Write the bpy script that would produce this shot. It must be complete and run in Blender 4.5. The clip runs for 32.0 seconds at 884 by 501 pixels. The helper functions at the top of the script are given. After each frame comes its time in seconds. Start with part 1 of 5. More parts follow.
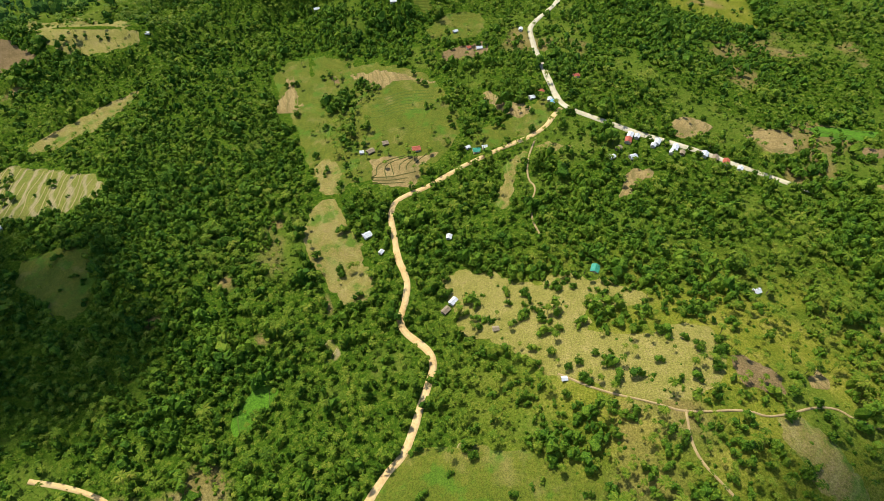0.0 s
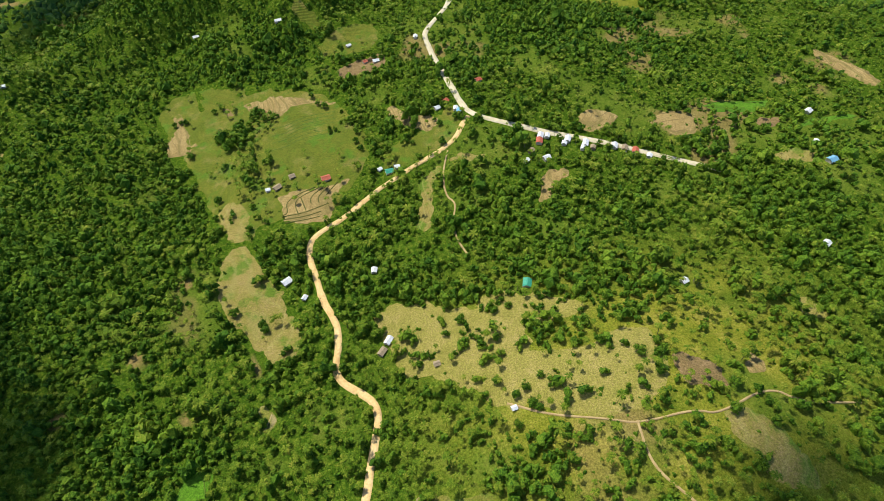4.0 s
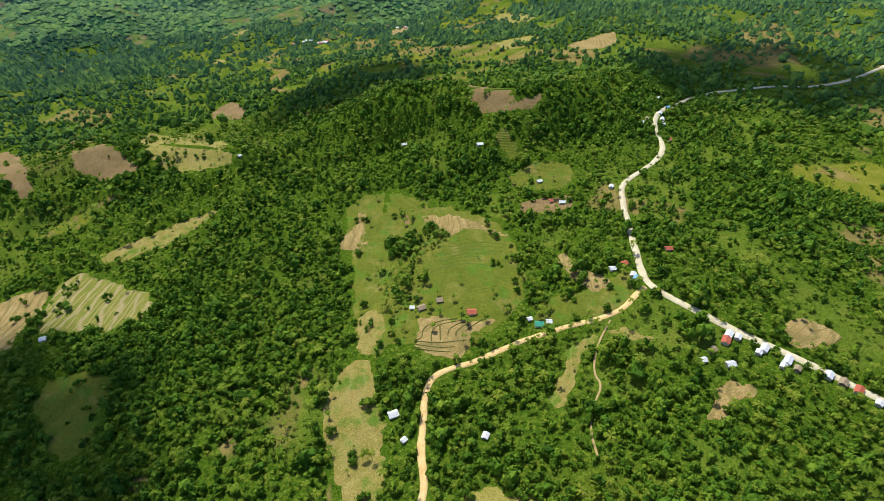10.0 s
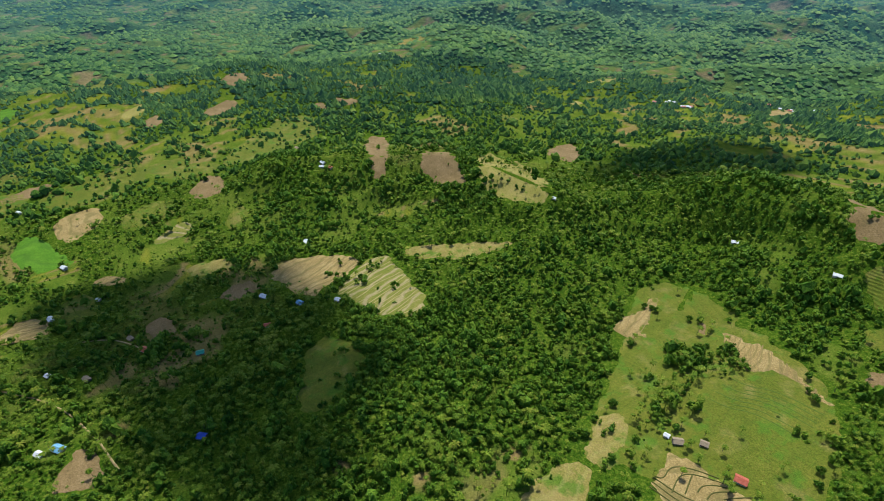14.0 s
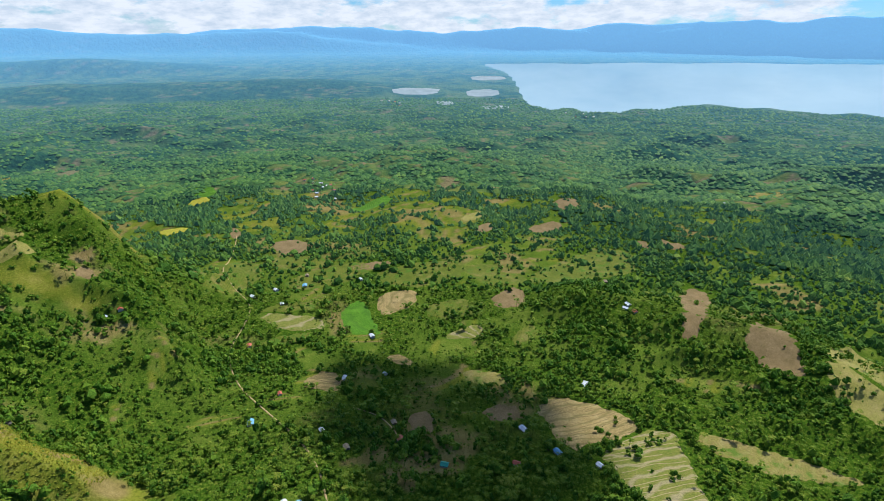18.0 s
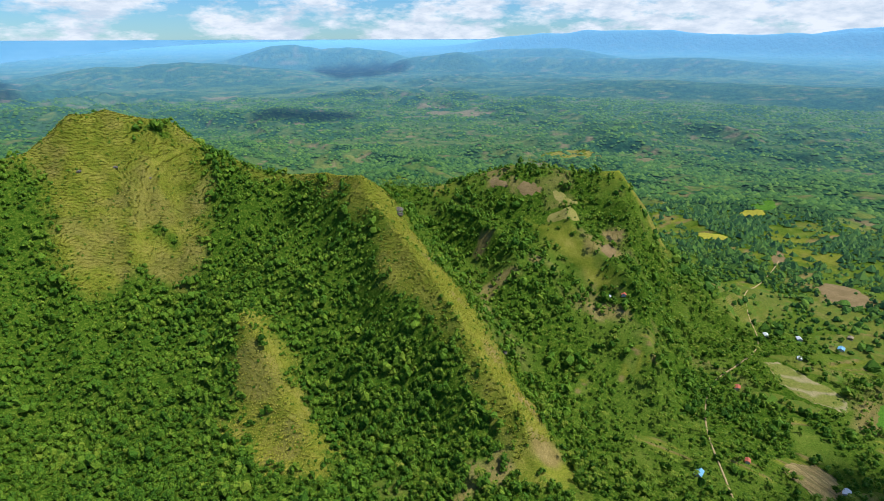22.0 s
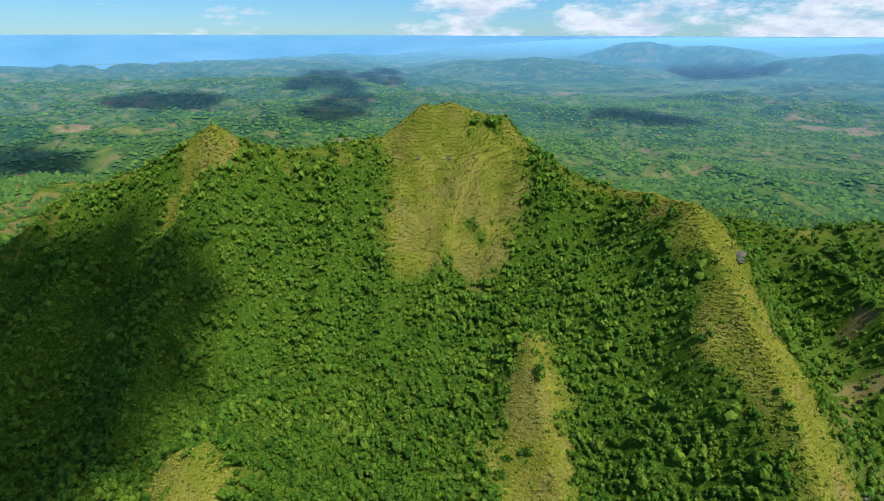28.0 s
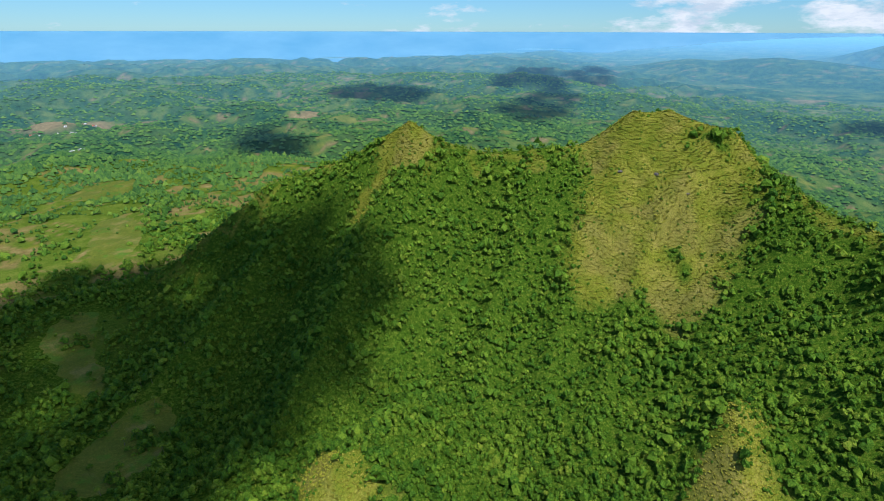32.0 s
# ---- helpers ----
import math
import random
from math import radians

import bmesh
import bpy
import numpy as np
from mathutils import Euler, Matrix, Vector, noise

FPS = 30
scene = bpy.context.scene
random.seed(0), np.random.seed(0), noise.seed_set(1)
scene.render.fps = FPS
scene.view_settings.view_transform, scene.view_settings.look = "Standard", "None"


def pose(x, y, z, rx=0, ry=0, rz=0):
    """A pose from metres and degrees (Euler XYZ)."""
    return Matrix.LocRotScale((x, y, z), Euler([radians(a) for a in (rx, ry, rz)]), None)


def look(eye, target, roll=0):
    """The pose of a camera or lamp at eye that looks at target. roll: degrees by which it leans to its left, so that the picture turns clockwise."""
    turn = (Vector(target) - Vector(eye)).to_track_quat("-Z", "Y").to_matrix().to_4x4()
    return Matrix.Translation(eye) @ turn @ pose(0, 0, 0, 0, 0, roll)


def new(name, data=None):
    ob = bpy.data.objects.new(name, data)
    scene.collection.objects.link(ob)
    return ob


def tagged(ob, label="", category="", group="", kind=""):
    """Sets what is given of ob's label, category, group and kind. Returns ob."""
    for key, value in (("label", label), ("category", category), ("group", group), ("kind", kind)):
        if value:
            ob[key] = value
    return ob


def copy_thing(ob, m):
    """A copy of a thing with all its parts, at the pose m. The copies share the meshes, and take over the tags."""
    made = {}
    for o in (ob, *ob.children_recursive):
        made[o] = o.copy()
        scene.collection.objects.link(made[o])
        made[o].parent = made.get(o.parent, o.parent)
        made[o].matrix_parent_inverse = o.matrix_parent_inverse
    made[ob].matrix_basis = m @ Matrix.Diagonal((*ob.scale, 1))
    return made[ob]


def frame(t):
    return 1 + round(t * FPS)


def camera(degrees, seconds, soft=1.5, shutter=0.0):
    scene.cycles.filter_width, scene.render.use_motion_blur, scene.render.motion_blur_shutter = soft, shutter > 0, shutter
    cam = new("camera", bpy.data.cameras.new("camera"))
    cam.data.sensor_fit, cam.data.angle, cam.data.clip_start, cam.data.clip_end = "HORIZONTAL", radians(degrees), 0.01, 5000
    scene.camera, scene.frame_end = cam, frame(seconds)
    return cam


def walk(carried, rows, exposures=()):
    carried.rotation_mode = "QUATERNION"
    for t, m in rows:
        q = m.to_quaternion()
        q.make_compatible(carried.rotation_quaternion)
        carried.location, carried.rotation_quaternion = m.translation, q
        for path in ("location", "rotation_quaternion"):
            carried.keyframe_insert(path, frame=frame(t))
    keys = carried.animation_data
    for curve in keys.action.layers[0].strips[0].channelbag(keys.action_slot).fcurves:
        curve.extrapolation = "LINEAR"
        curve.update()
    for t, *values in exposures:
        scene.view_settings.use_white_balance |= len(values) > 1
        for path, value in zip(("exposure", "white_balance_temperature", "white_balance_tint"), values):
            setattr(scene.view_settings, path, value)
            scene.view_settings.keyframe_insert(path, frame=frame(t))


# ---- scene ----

# ---- the camera and its flight ----
cam = camera(77.28, 32.0, 0.65)
PATH = (  # seconds, x, y, z, turn to the left, tilt, lean
    (0, -38.24, -106.70, 597.71, 0.000, -48.906, 1.576),
    (1, -37.84, -97.01, 599.94, -5.978, -48.985, 1.318),
    (2, -37.12, -85.25, 601.86, -10.103, -49.273, 1.217),
    (2.5, -34.95, -81.41, 602.00, -10.501, -51.508, 1.077),
    (4.5, -26.21, -56.01, 602.95, -10.646, -47.316, 0.542),
    (5, -24.18, -49.74, 602.07, -10.622, -44.555, 0.514),
    (6, -18.46, -37.11, 601.85, -10.280, -41.126, 0.142),
    (7, -8.83, -25.81, 600.95, -9.516, -38.845, -0.492),
    (8, -2.63, -13.05, 603.36, -7.444, -39.150, -0.859),
    (8.5, -0.80, -6.55, 602.84, -2.049, -39.051, -0.870),
    (9, -0.00, -0.00, 600.00, 5.122, -38.790, -0.706),
    (10, 0.60, 11.64, 595.90, 13.837, -38.424, -0.451),
    (11, 1.62, 24.82, 592.82, 22.862, -38.194, -0.407),
    (12, -3.88, 38.17, 591.86, 30.478, -37.654, -0.170),
    (12.5, -7.53, 45.35, 592.66, 34.866, -36.649, -0.129),
    (13, -12.28, 54.57, 593.52, 39.877, -35.665, -0.059),
    (14, -20.36, 66.76, 589.95, 50.155, -33.990, 0.118),
    (15, -34.23, 80.40, 588.21, 58.100, -24.259, 0.056),
    (15.5, -38.23, 83.57, 585.42, 61.997, -21.302, -0.089),
    (17.5, -68.35, 96.94, 578.14, 79.211, -21.229, 0.289),
    (18, -76.03, 98.34, 579.01, 84.178, -21.345, 0.332),
    (19, -93.98, 102.19, 576.69, 95.634, -21.462, 0.357),
    (20, -116.13, 105.83, 568.54, 111.554, -21.271, 0.207),
    (21, -144.10, 112.16, 564.77, 127.480, -21.259, -0.229),
    (22, -159.29, 99.84, 560.33, 140.038, -21.151, -0.131),
    (23, -172.76, 87.04, 560.76, 151.500, -21.233, -0.096),
    (24, -182.93, 74.11, 561.56, 154.937, -21.304, -0.071),
    (25, -191.66, 58.86, 561.58, 160.920, -21.362, -0.105),
    (25.5, -193.94, 50.11, 560.97, 162.075, -21.365, -0.066),
    (27.5, -205.17, 14.50, 561.67, 170.784, -21.468, 0.148),
    (28, -204.42, 3.82, 561.37, 173.356, -21.503, 0.160),
    (29, -206.09, -13.97, 561.97, 179.851, -21.575, 0.138),
    (30, -207.82, -32.59, 562.37, 186.150, -21.692, 0.147),
    (31, -206.61, -51.31, 561.83, 191.910, -21.798, 0.070),
    (32, -204.37, -67.93, 561.52, 193.701, -21.853, 0.151),
)
walk(cam, [(t, pose(x, y, z, 0, 0, turn) @ pose(0, 0, 0, 90 + tilt) @ pose(0, 0, 0, 0, 0, lean)) for t, x, y, z, turn, tilt, lean in PATH],
     [(0, 0.06, 6500, 10), (9, 0.08, 6400, 10), (14, 0.0, 6050, 10), (18, -0.07, 5850, 10), (24, -0.07, 5900, 10), (32, -0.10, 5800, 10)])

# ---- lie of the land: metres, sea level at z = 0 ----
FOLD, REACH = 1900.0, 2950.0      # past FOLD the distance is drawn in, so that it ends short of 4900 m
HUB = np.array((-70.0, 20.0, 580.0))


def lattice(ix, iy, seed):
    n = (ix.astype(np.int64) * 374761393 + iy.astype(np.int64) * 668265263 + seed * 974634777) & 0x7FFFFFFF
    n = ((n ^ (n >> 13)) * 1274126177) & 0x7FFFFFFF
    return ((n ^ (n >> 16)) & 0xFFFF) / 65535.0


def vnoise(x, y, size, seed=0):
    """Smooth value noise, -1 to 1, with lumps of that size."""
    u, v = np.asarray(x, float) / size, np.asarray(y, float) / size
    iu, iv = np.floor(u), np.floor(v)
    fu, fv = u - iu, v - iv
    fu, fv = fu * fu * (3 - 2 * fu), fv * fv * (3 - 2 * fv)
    a, b = lattice(iu, iv, seed), lattice(iu + 1, iv, seed)
    c, d = lattice(iu, iv + 1, seed), lattice(iu + 1, iv + 1, seed)
    return ((a * (1 - fu) + b * fu) * (1 - fv) + (c * (1 - fu) + d * fu) * fv) * 2 - 1


def fbm(x, y, size, seed=0, octaves=4):
    return sum(vnoise(x, y, size / 2 ** k, seed + 7 * k) * 0.5 ** k for k in range(octaves))


def near_line(x, y, line):
    """Distance to a polyline of (x, y, z), and the line's z at the nearest place."""
    best, top = np.full(np.shape(x), 1e9), np.zeros(np.shape(x))
    for (ax, ay, az), (bx, by, bz) in zip(line, line[1:]):
        lx, ly = bx - ax, by - ay
        t = np.clip(((x - ax) * lx + (y - ay) * ly) / (lx * lx + ly * ly), 0, 1)
        d = np.hypot(x - ax - t * lx, y - ay - t * ly)
        top = np.where(d < best, az + t * (bz - az), top)
        best = np.minimum(d, best)
    return best, top


RIDGE = [(-600, -735, 336), (-611, -640, 346), (-605, -600, 320), (-598, -548, 310), (-593, -507, 290), (-586, -460, 271), (-579, -412, 252), (-575, -378, 237), (-570, -346, 217), (-565, -310, 195), (-560, -270, 178), (-554, -229, 146), (-550, -195, 100)]
CRESTS = (   # slope, crest line
    (0.92, [(640, -620, 95), (430, -760, 190), (283, -855, 318), (190, -880, 345), (105, -890, 385), (50, -893, 420), (5, -902, 395), (-60, -915, 377), (-150, -930, 384), (-215, -955, 390), (-250, -968, 408), (-284, -981, 431), (-335, -986, 436), (-385, -974, 425), (-417, -960, 416), (-453, -910, 374), (-500, -850, 350), (-560, -785, 332)] + RIDGE),
    (0.80, [(-440, -700, 190), (-382, -562, 215), (-372, -470, 160), (-370, -380, 118)]),
    (0.75, [(-110, -620, 150), (-18, -454, 178), (10, -380, 140), (30, -300, 100)]),
    (0.62, [(-600, -735, 325), (-690, -740, 300), (-760, -725, 292), (-803, -690, 284), (-847, -645, 308), (-900, -596, 333), (-946, -554, 330), (-1000, -505, 322), (-1049, -458, 326), (-1068, -440, 290), (-1093, -417, 246), (-1127, -386, 175)]),
    (0.62, [(-284, -981, 429), (-266, -940, 392), (-243, -890, 346), (-227, -843, 302), (-212, -790, 258), (-203, -740, 214), (-195, -640, 165)]),   # ribs that carry the bare face of the peak
    (0.62, [(-335, -986, 430), (-346, -921, 370), (-319, -856, 310), (-302, -796, 258), (-282, -735, 206), (-262, -640, 165), (-240, -540, 135)]),
    (0.62, [(-417, -960, 412), (-450, -915, 370), (-432, -862, 322), (-400, -810, 272), (-366, -765, 232), (-350, -720, 190)]),
    (0.95, [(50, -893, 412), (62, -800, 335), (80, -700, 262), (75, -590, 200), (90, -480, 140)]),
    (0.90, [(-611, -640, 335), (-545, -600, 250), (-505, -540, 200), (-490, -450, 150)]),
    (0.90, [(190, -880, 338), (225, -760, 255), (262, -640, 190), (290, -520, 130)]),
    (0.90, [(-150, -930, 370), (-128, -800, 268), (-112, -640, 170)]),
    (0.90, [(-480, -860, 340), (-450, -760, 255), (-440, -700, 200)]),
    (0.70, [(-803, -690, 280), (-827, -622, 256), (-850, -565, 232), (-868, -492, 206), (-856, -409, 174), (-866, -350, 150), (-905, -304, 100)]),
    (0.60, [(-650, -640, 270), (-715, -560, 215), (-745, -470, 165), (-770, -400, 125)]),
    (0.45, [(-430, 860, 150), (-300, 930, 205), (-90, 900, 232), (20, 960, 225), (120, 1120, 200)]),
    (0.40, [(-1010, 470, 120), (-760, 700, 150), (-520, 735, 158)]),
)
FAR_RANGES = (  # bearing (degrees left of north), half width, true range, height, seed
    (35, 45, 30000, 1450, 3), (78, 38, 28000, 1080, 5), (112, 24, 24000, 800, 6), (124, 18, 11000, 210, 8), (150, 8, 12500, 430, 9), (138, 5, 10500, 330, 10), (130, 8, 13500, 330, 11), (163, 12, 8200, 270, 12), (190, 16, 4900, 235, 13), (207, 18, 5200, 205, 14),
    (176, 12, 3900, 190, 16), (228, 18, 4300, 110, 15), (108, 20, 6500, 140, 17), (-30, 50, 8000, 420, 19),
)


def bearing(x, y):
    return np.degrees(np.arctan2(-(x - HUB[0]), y - HUB[1])) % 360


def smooth(a, b, v):
    t = np.clip((v - a) / (b - a), 0, 1)
    return t * t * (3 - 2 * t)


def near_shore(az):
    """Range at which the water begins, by bearing: the bay, then open land, then the sea."""
    bay = np.interp(az, (0, 22, 33, 40, 45.6, 49.7, 53.9, 58.4, 62.6, 65.6, 68.7, 72, 74, 75, 76, 77, 79, 82), (5700, 5650, 5600, 5800, 5930, 5810, 5880, 5950, 5390, 5010, 4910, 5000, 5150, 5900, 8000, 9900, 12000, 50000)) + 60 * np.sin(az * 1.1) + 45 * np.sin(az * 1.9)
    sea = np.interp(az, (115, 150, 160, 170, 176, 180, 184, 189, 193, 197, 204, 214, 222, 229, 300), (60000, 60000, 40000, 20000, 14900, 12900, 11650, 10650, 9700, 8850, 8650, 9400, 9550, 9450, 9450)) + 110 * np.sin(az * 1.7)
    return np.where(az < 115, bay, sea)


def far_shore(az):
    return np.where(az < 115, np.interp(az, (0, 26, 39, 46.7, 57, 66.4, 74.7), (20000, 19000, 17200, 16300, 15000, 13700, 12700)) + 200 * np.sin(az * 0.7), 1e6)


def height(x, y):
    x, y = np.broadcast_arrays(np.asarray(x, float), np.asarray(y, float))
    shape = x.shape
    x, y = x.ravel(), y.ravel()
    r, az = np.hypot(x - HUB[0], y - HUB[1]), bearing(x, y)
    flat_way = 1 - smooth(118, 132, az)
    z = 160 + np.where(x < 0, 100 * np.tanh(x / 900), 22 * np.tanh(x / 150)) + 46 * np.exp(-((x - 190) ** 2 + (y - 50) ** 2) / 170 ** 2)
    z = z + 14 * np.exp(-((x - 110) ** 2 + (y - 520) ** 2) / 120 ** 2)
    z = z - 70 * smooth(1100, 3500, r) + 9 * fbm(x, y, 260, 3, 3)
    z = z + smooth(900, 2200, r) * 46 * fbm(x, y, 900, 21, 3) * (1 - smooth(6000, 10000, r))
    z = z + smooth(1300, 2400, r) * (52 - 105 * np.abs(fbm(x, y, 620, 231, 4))) * (1 - smooth(7500, 10500, r)) * (1 - 0.9 * flat_way * smooth(3600, 5200, r))
    z = z - 55 * np.exp(-((x - 250) ** 2 / 330 ** 2 + (y + 480) ** 2 / 260 ** 2)) - 25 * np.exp(-((x + 850) ** 2 + (y - 40) ** 2) / 260 ** 2)
    flat = smooth(3600, 6000, r) * (1 - smooth(118, 132, az))
    z = np.maximum(z, 14) * (1 - flat) + 12 * flat
    rough = fbm(x, y, 120, 5, 3) + 0.15 * vnoise(x, y, 55, 161)
    gully = 12 - 40 * np.abs(vnoise(x, y, 105, 11)) - 5 * np.abs(vnoise(x, y, 44, 13))
    wx, wy = x + 7 * vnoise(x, y, 60, 41), y + 7 * vnoise(x, y, 60, 43)
    for slope, line in CRESTS:
        xs, ys, zs = zip(*line)
        reach = max(zs) / slope + 40
        w = (x > min(xs) - reach) & (x < max(xs) + reach) & (y > min(ys) - reach) & (y < max(ys) + reach)
        if not w.any():
            continue
        d, top = near_line(wx[w], wy[w], line)
        d = np.sqrt(d * d + 14) - 3.7
        side = top + 5 - slope * d + 9 * rough[w] * smooth(2, 45, d) + gully[w] * smooth(25, 95, d) * smooth(-300, -180, -d)
        old = z[w]
        z[w] = np.maximum(old, side) + 10 * np.exp(-np.abs(old - side) / 14)
    if r.size == 0 or r.max() < 2000:
        return z.reshape(shape)
    z = z + 26 * np.abs(fbm(x, y, 420, 151, 4)) * smooth(2200, 4000, r) * (1 - 0.8 * flat)
    for b, half, dist, top, seed in FAR_RANGES:
        off = (az - b + 180) % 360 - 180
        crag = 0.80 + 0.20 * fbm(az * 9, r * 0.004 + seed * 13.7, 60, seed, 5)
        wide = np.exp(-(off / half) ** 4)
        z = np.maximum(z, top * crag * wide * np.exp(-((r - dist) / (0.13 * dist)) ** 2))
    wet = smooth(-420, 60, r - near_shore(az)) * smooth(-60, 60, far_shore(az) - r)
    inlet = smooth(-60, 60, r - np.interp(az, (217, 222, 229, 240), (6800, 6600, 6200, 5600))) * smooth(-60, 60, np.interp(az, (217, 222, 229, 240), (6900, 7060, 7110, 7000)) - r) * smooth(216, 219, az) * (1 - smooth(250, 255, az))
    wet = np.maximum(wet, inlet)
    z = z * (1 - wet) - 20 * wet
    for ix, iy, long, wide in ((4200, -10700, 620, 120), (3000, -12600, 900, 140), (1500, -14200, 1300, 160), (300, -16500, 1400, 180)):
        z = np.where(r > 8000, np.maximum(z, 16 * (1 - ((x - ix) / long) ** 2 - ((y - iy - 0.2 * (x - ix)) / wide) ** 2)), z)   # low islands
    return z.reshape(shape)


def fold(x, y, z):
    """Draws the far land in along the sight lines from the hub; nearer than FOLD nothing changes."""
    p = np.stack(np.broadcast_arrays(x, y, z), -1) - HUB
    r = np.hypot(p[..., 0], p[..., 1])
    e = np.maximum(r - FOLD, 0)
    k = (np.minimum(r, FOLD) + REACH * e / (e + REACH)) / np.maximum(r, 1)
    return p * k[..., None] + HUB

# ---- sky and sun ----
SUN_TURN, SUN_UP = 38.0, 60.0      # degrees to the left of north, and above the horizon
sun_way = Vector((-math.sin(radians(SUN_TURN)) * math.cos(radians(SUN_UP)), math.cos(radians(SUN_TURN)) * math.cos(radians(SUN_UP)), math.sin(radians(SUN_UP))))
lamp = bpy.data.lights.new("sun", "SUN")
lamp.energy, lamp.angle, lamp.color = 4.5, radians(0.8), (1.0, 0.95, 0.83)
sun = new("sun", lamp)
sun.matrix_world = look(sun_way * 100, (0, 0, 0))

world = bpy.data.worlds.new("sky")
scene.world = world
world.use_nodes = True
nt = world.node_tree
nt.nodes.clear()
out = nt.nodes.new("ShaderNodeOutputWorld")
bg = nt.nodes.new("ShaderNodeBackground")
sky = nt.nodes.new("ShaderNodeTexSky")
sky.sky_type, sky.sun_disc = "NISHITA", False
sky.sun_elevation, sky.sun_rotation = radians(SUN_UP), radians(-SUN_TURN)
sky.altitude, sky.air_density, sky.dust_density, sky.ozone_density = 0, 1.0, 0.0, 3.0
coord = nt.nodes.new("ShaderNodeTexCoord")
stretch = nt.nodes.new("ShaderNodeMapping")
stretch.inputs["Scale"].default_value = (5.0, 5.0, 15.0)
puffs = nt.nodes.new("ShaderNodeTexNoise")
puffs.inputs["Scale"].default_value, puffs.inputs["Detail"].default_value, puffs.inputs["Roughness"].default_value = 1.7, 10.0, 0.62
band = nt.nodes.new("ShaderNodeMapRange")
band.inputs["From Min"].default_value, band.inputs["From Max"].default_value = 0.50, 0.62
mix = nt.nodes.new("ShaderNodeMixRGB")
heap = nt.nodes.new("ShaderNodeTexNoise")      # lit tops and grey bases
heap.inputs["Scale"].default_value, heap.inputs["Detail"].default_value, heap.inputs["Roughness"].default_value = 5.0, 7.0, 0.6
heap_tone = nt.nodes.new("ShaderNodeValToRGB")
heap_tone.color_ramp.elements[0].position, heap_tone.color_ramp.elements[0].color = 0.36, (6.6, 7.4, 8.2, 1)
heap_tone.color_ramp.elements[1].position, heap_tone.color_ramp.elements[1].color = 0.60, (9.3, 9.5, 9.7, 1)
nt.links.new(stretch.outputs["Vector"], heap.inputs["Vector"])
nt.links.new(heap.outputs["Fac"], heap_tone.inputs["Fac"])
nt.links.new(heap_tone.outputs["Color"], mix.inputs["Color2"])
nt.links.new(coord.outputs["Generated"], stretch.inputs["Vector"])
nt.links.new(stretch.outputs["Vector"], puffs.inputs["Vector"])
west = nt.nodes.new("ShaderNodeVectorMath")      # the cloud thickens towards the west
west.operation = "DOT_PRODUCT"
west.inputs[1].default_value = (-0.15, 0.02, 0)
gather = nt.nodes.new("ShaderNodeMath")
nt.links.new(coord.outputs["Generated"], west.inputs[0])
nt.links.new(west.outputs["Value"], gather.inputs[0])
nt.links.new(puffs.outputs["Fac"], gather.inputs[1])
nt.links.new(gather.outputs[0], band.inputs["Value"])
nt.links.new(band.outputs["Result"], mix.inputs["Fac"])
tint = nt.nodes.new("ShaderNodeMixRGB")
tint.blend_type = "MULTIPLY"
tint.inputs["Fac"].default_value, tint.inputs["Color2"].default_value = 1.0, (0.50, 0.84, 1.20, 1)
nt.links.new(sky.outputs["Color"], tint.inputs["Color1"])
nt.links.new(tint.outputs["Color"], mix.inputs["Color1"])
nt.links.new(mix.outputs["Color"], bg.inputs["Color"])
bg.inputs["Strength"].default_value = 0.1
nt.links.new(bg.outputs["Background"], out.inputs["Surface"])


# ---- drifting clouds overhead, whose shadows lie on the land ----
m_cloud = bpy.data.materials.new("cloud")
m_cloud.use_nodes = True
ct = m_cloud.node_tree
ct.nodes["Principled BSDF"].inputs["Base Color"].default_value = (0.9, 0.9, 0.92, 1)
ct.nodes["Principled BSDF"].inputs["Roughness"].default_value = 1.0
thin, through_it = ct.nodes.new("ShaderNodeMixShader"), ct.nodes.new("ShaderNodeBsdfTransparent")
thin.inputs["Fac"].default_value = 0.9
ct.links.new(through_it.outputs[0], thin.inputs[1])
ct.links.new(ct.nodes["Principled BSDF"].outputs[0], thin.inputs[2])
ct.links.new(thin.outputs[0], ct.nodes["Material Output"].inputs["Surface"])


m_wisp = m_cloud.copy()
m_wisp.name = "thin_cloud"
[n for n in m_wisp.node_tree.nodes if n.type == "MIX_SHADER"][0].inputs[0].default_value = 0.62


def cloud(ring, ground_z, seed, puff=34.0, high=4500.0, mat=m_cloud, heaps=70):
    """A flat heap of puffs, set up the sun's way from the ground that it shades."""
    pick = random.Random(seed)
    bm = bmesh.new()
    xs, ys = [p[0] for p in ring], [p[1] for p in ring]
    made = 0
    while made < heaps:
        x, y = pick.uniform(min(xs), max(xs)), pick.uniform(min(ys), max(ys))
        odd = False
        for (ax, ay), (bx, by) in zip(ring, ring[1:] + ring[:1]):
            if (ay > y) != (by > y) and x < (bx - ax) * (y - ay) / (by - ay) + ax:
                odd = not odd
        if not odd:
            continue
        made += 1
        p = Vector((x, y, ground_z)) + sun_way * high
        s = puff * pick.uniform(0.6, 1.5)
        got = bmesh.ops.create_icosphere(bm, subdivisions=2, radius=1.0)
        for v in got["verts"]:
            k = 1 + 0.25 * noise.noise(v.co * 2 + Vector((made, seed, 0)))
            v.co = Vector((v.co.x * s * k, v.co.y * s * k, v.co.z * s * 0.45 * k)) + p
    me = bpy.data.meshes.new("cloud")
    bm.to_mesh(me)
    bm.free()
    me.materials.append(mat)
    return tagged(new("cloud", me), "white fair-weather cloud high over the hills", "cloud", kind="structure")


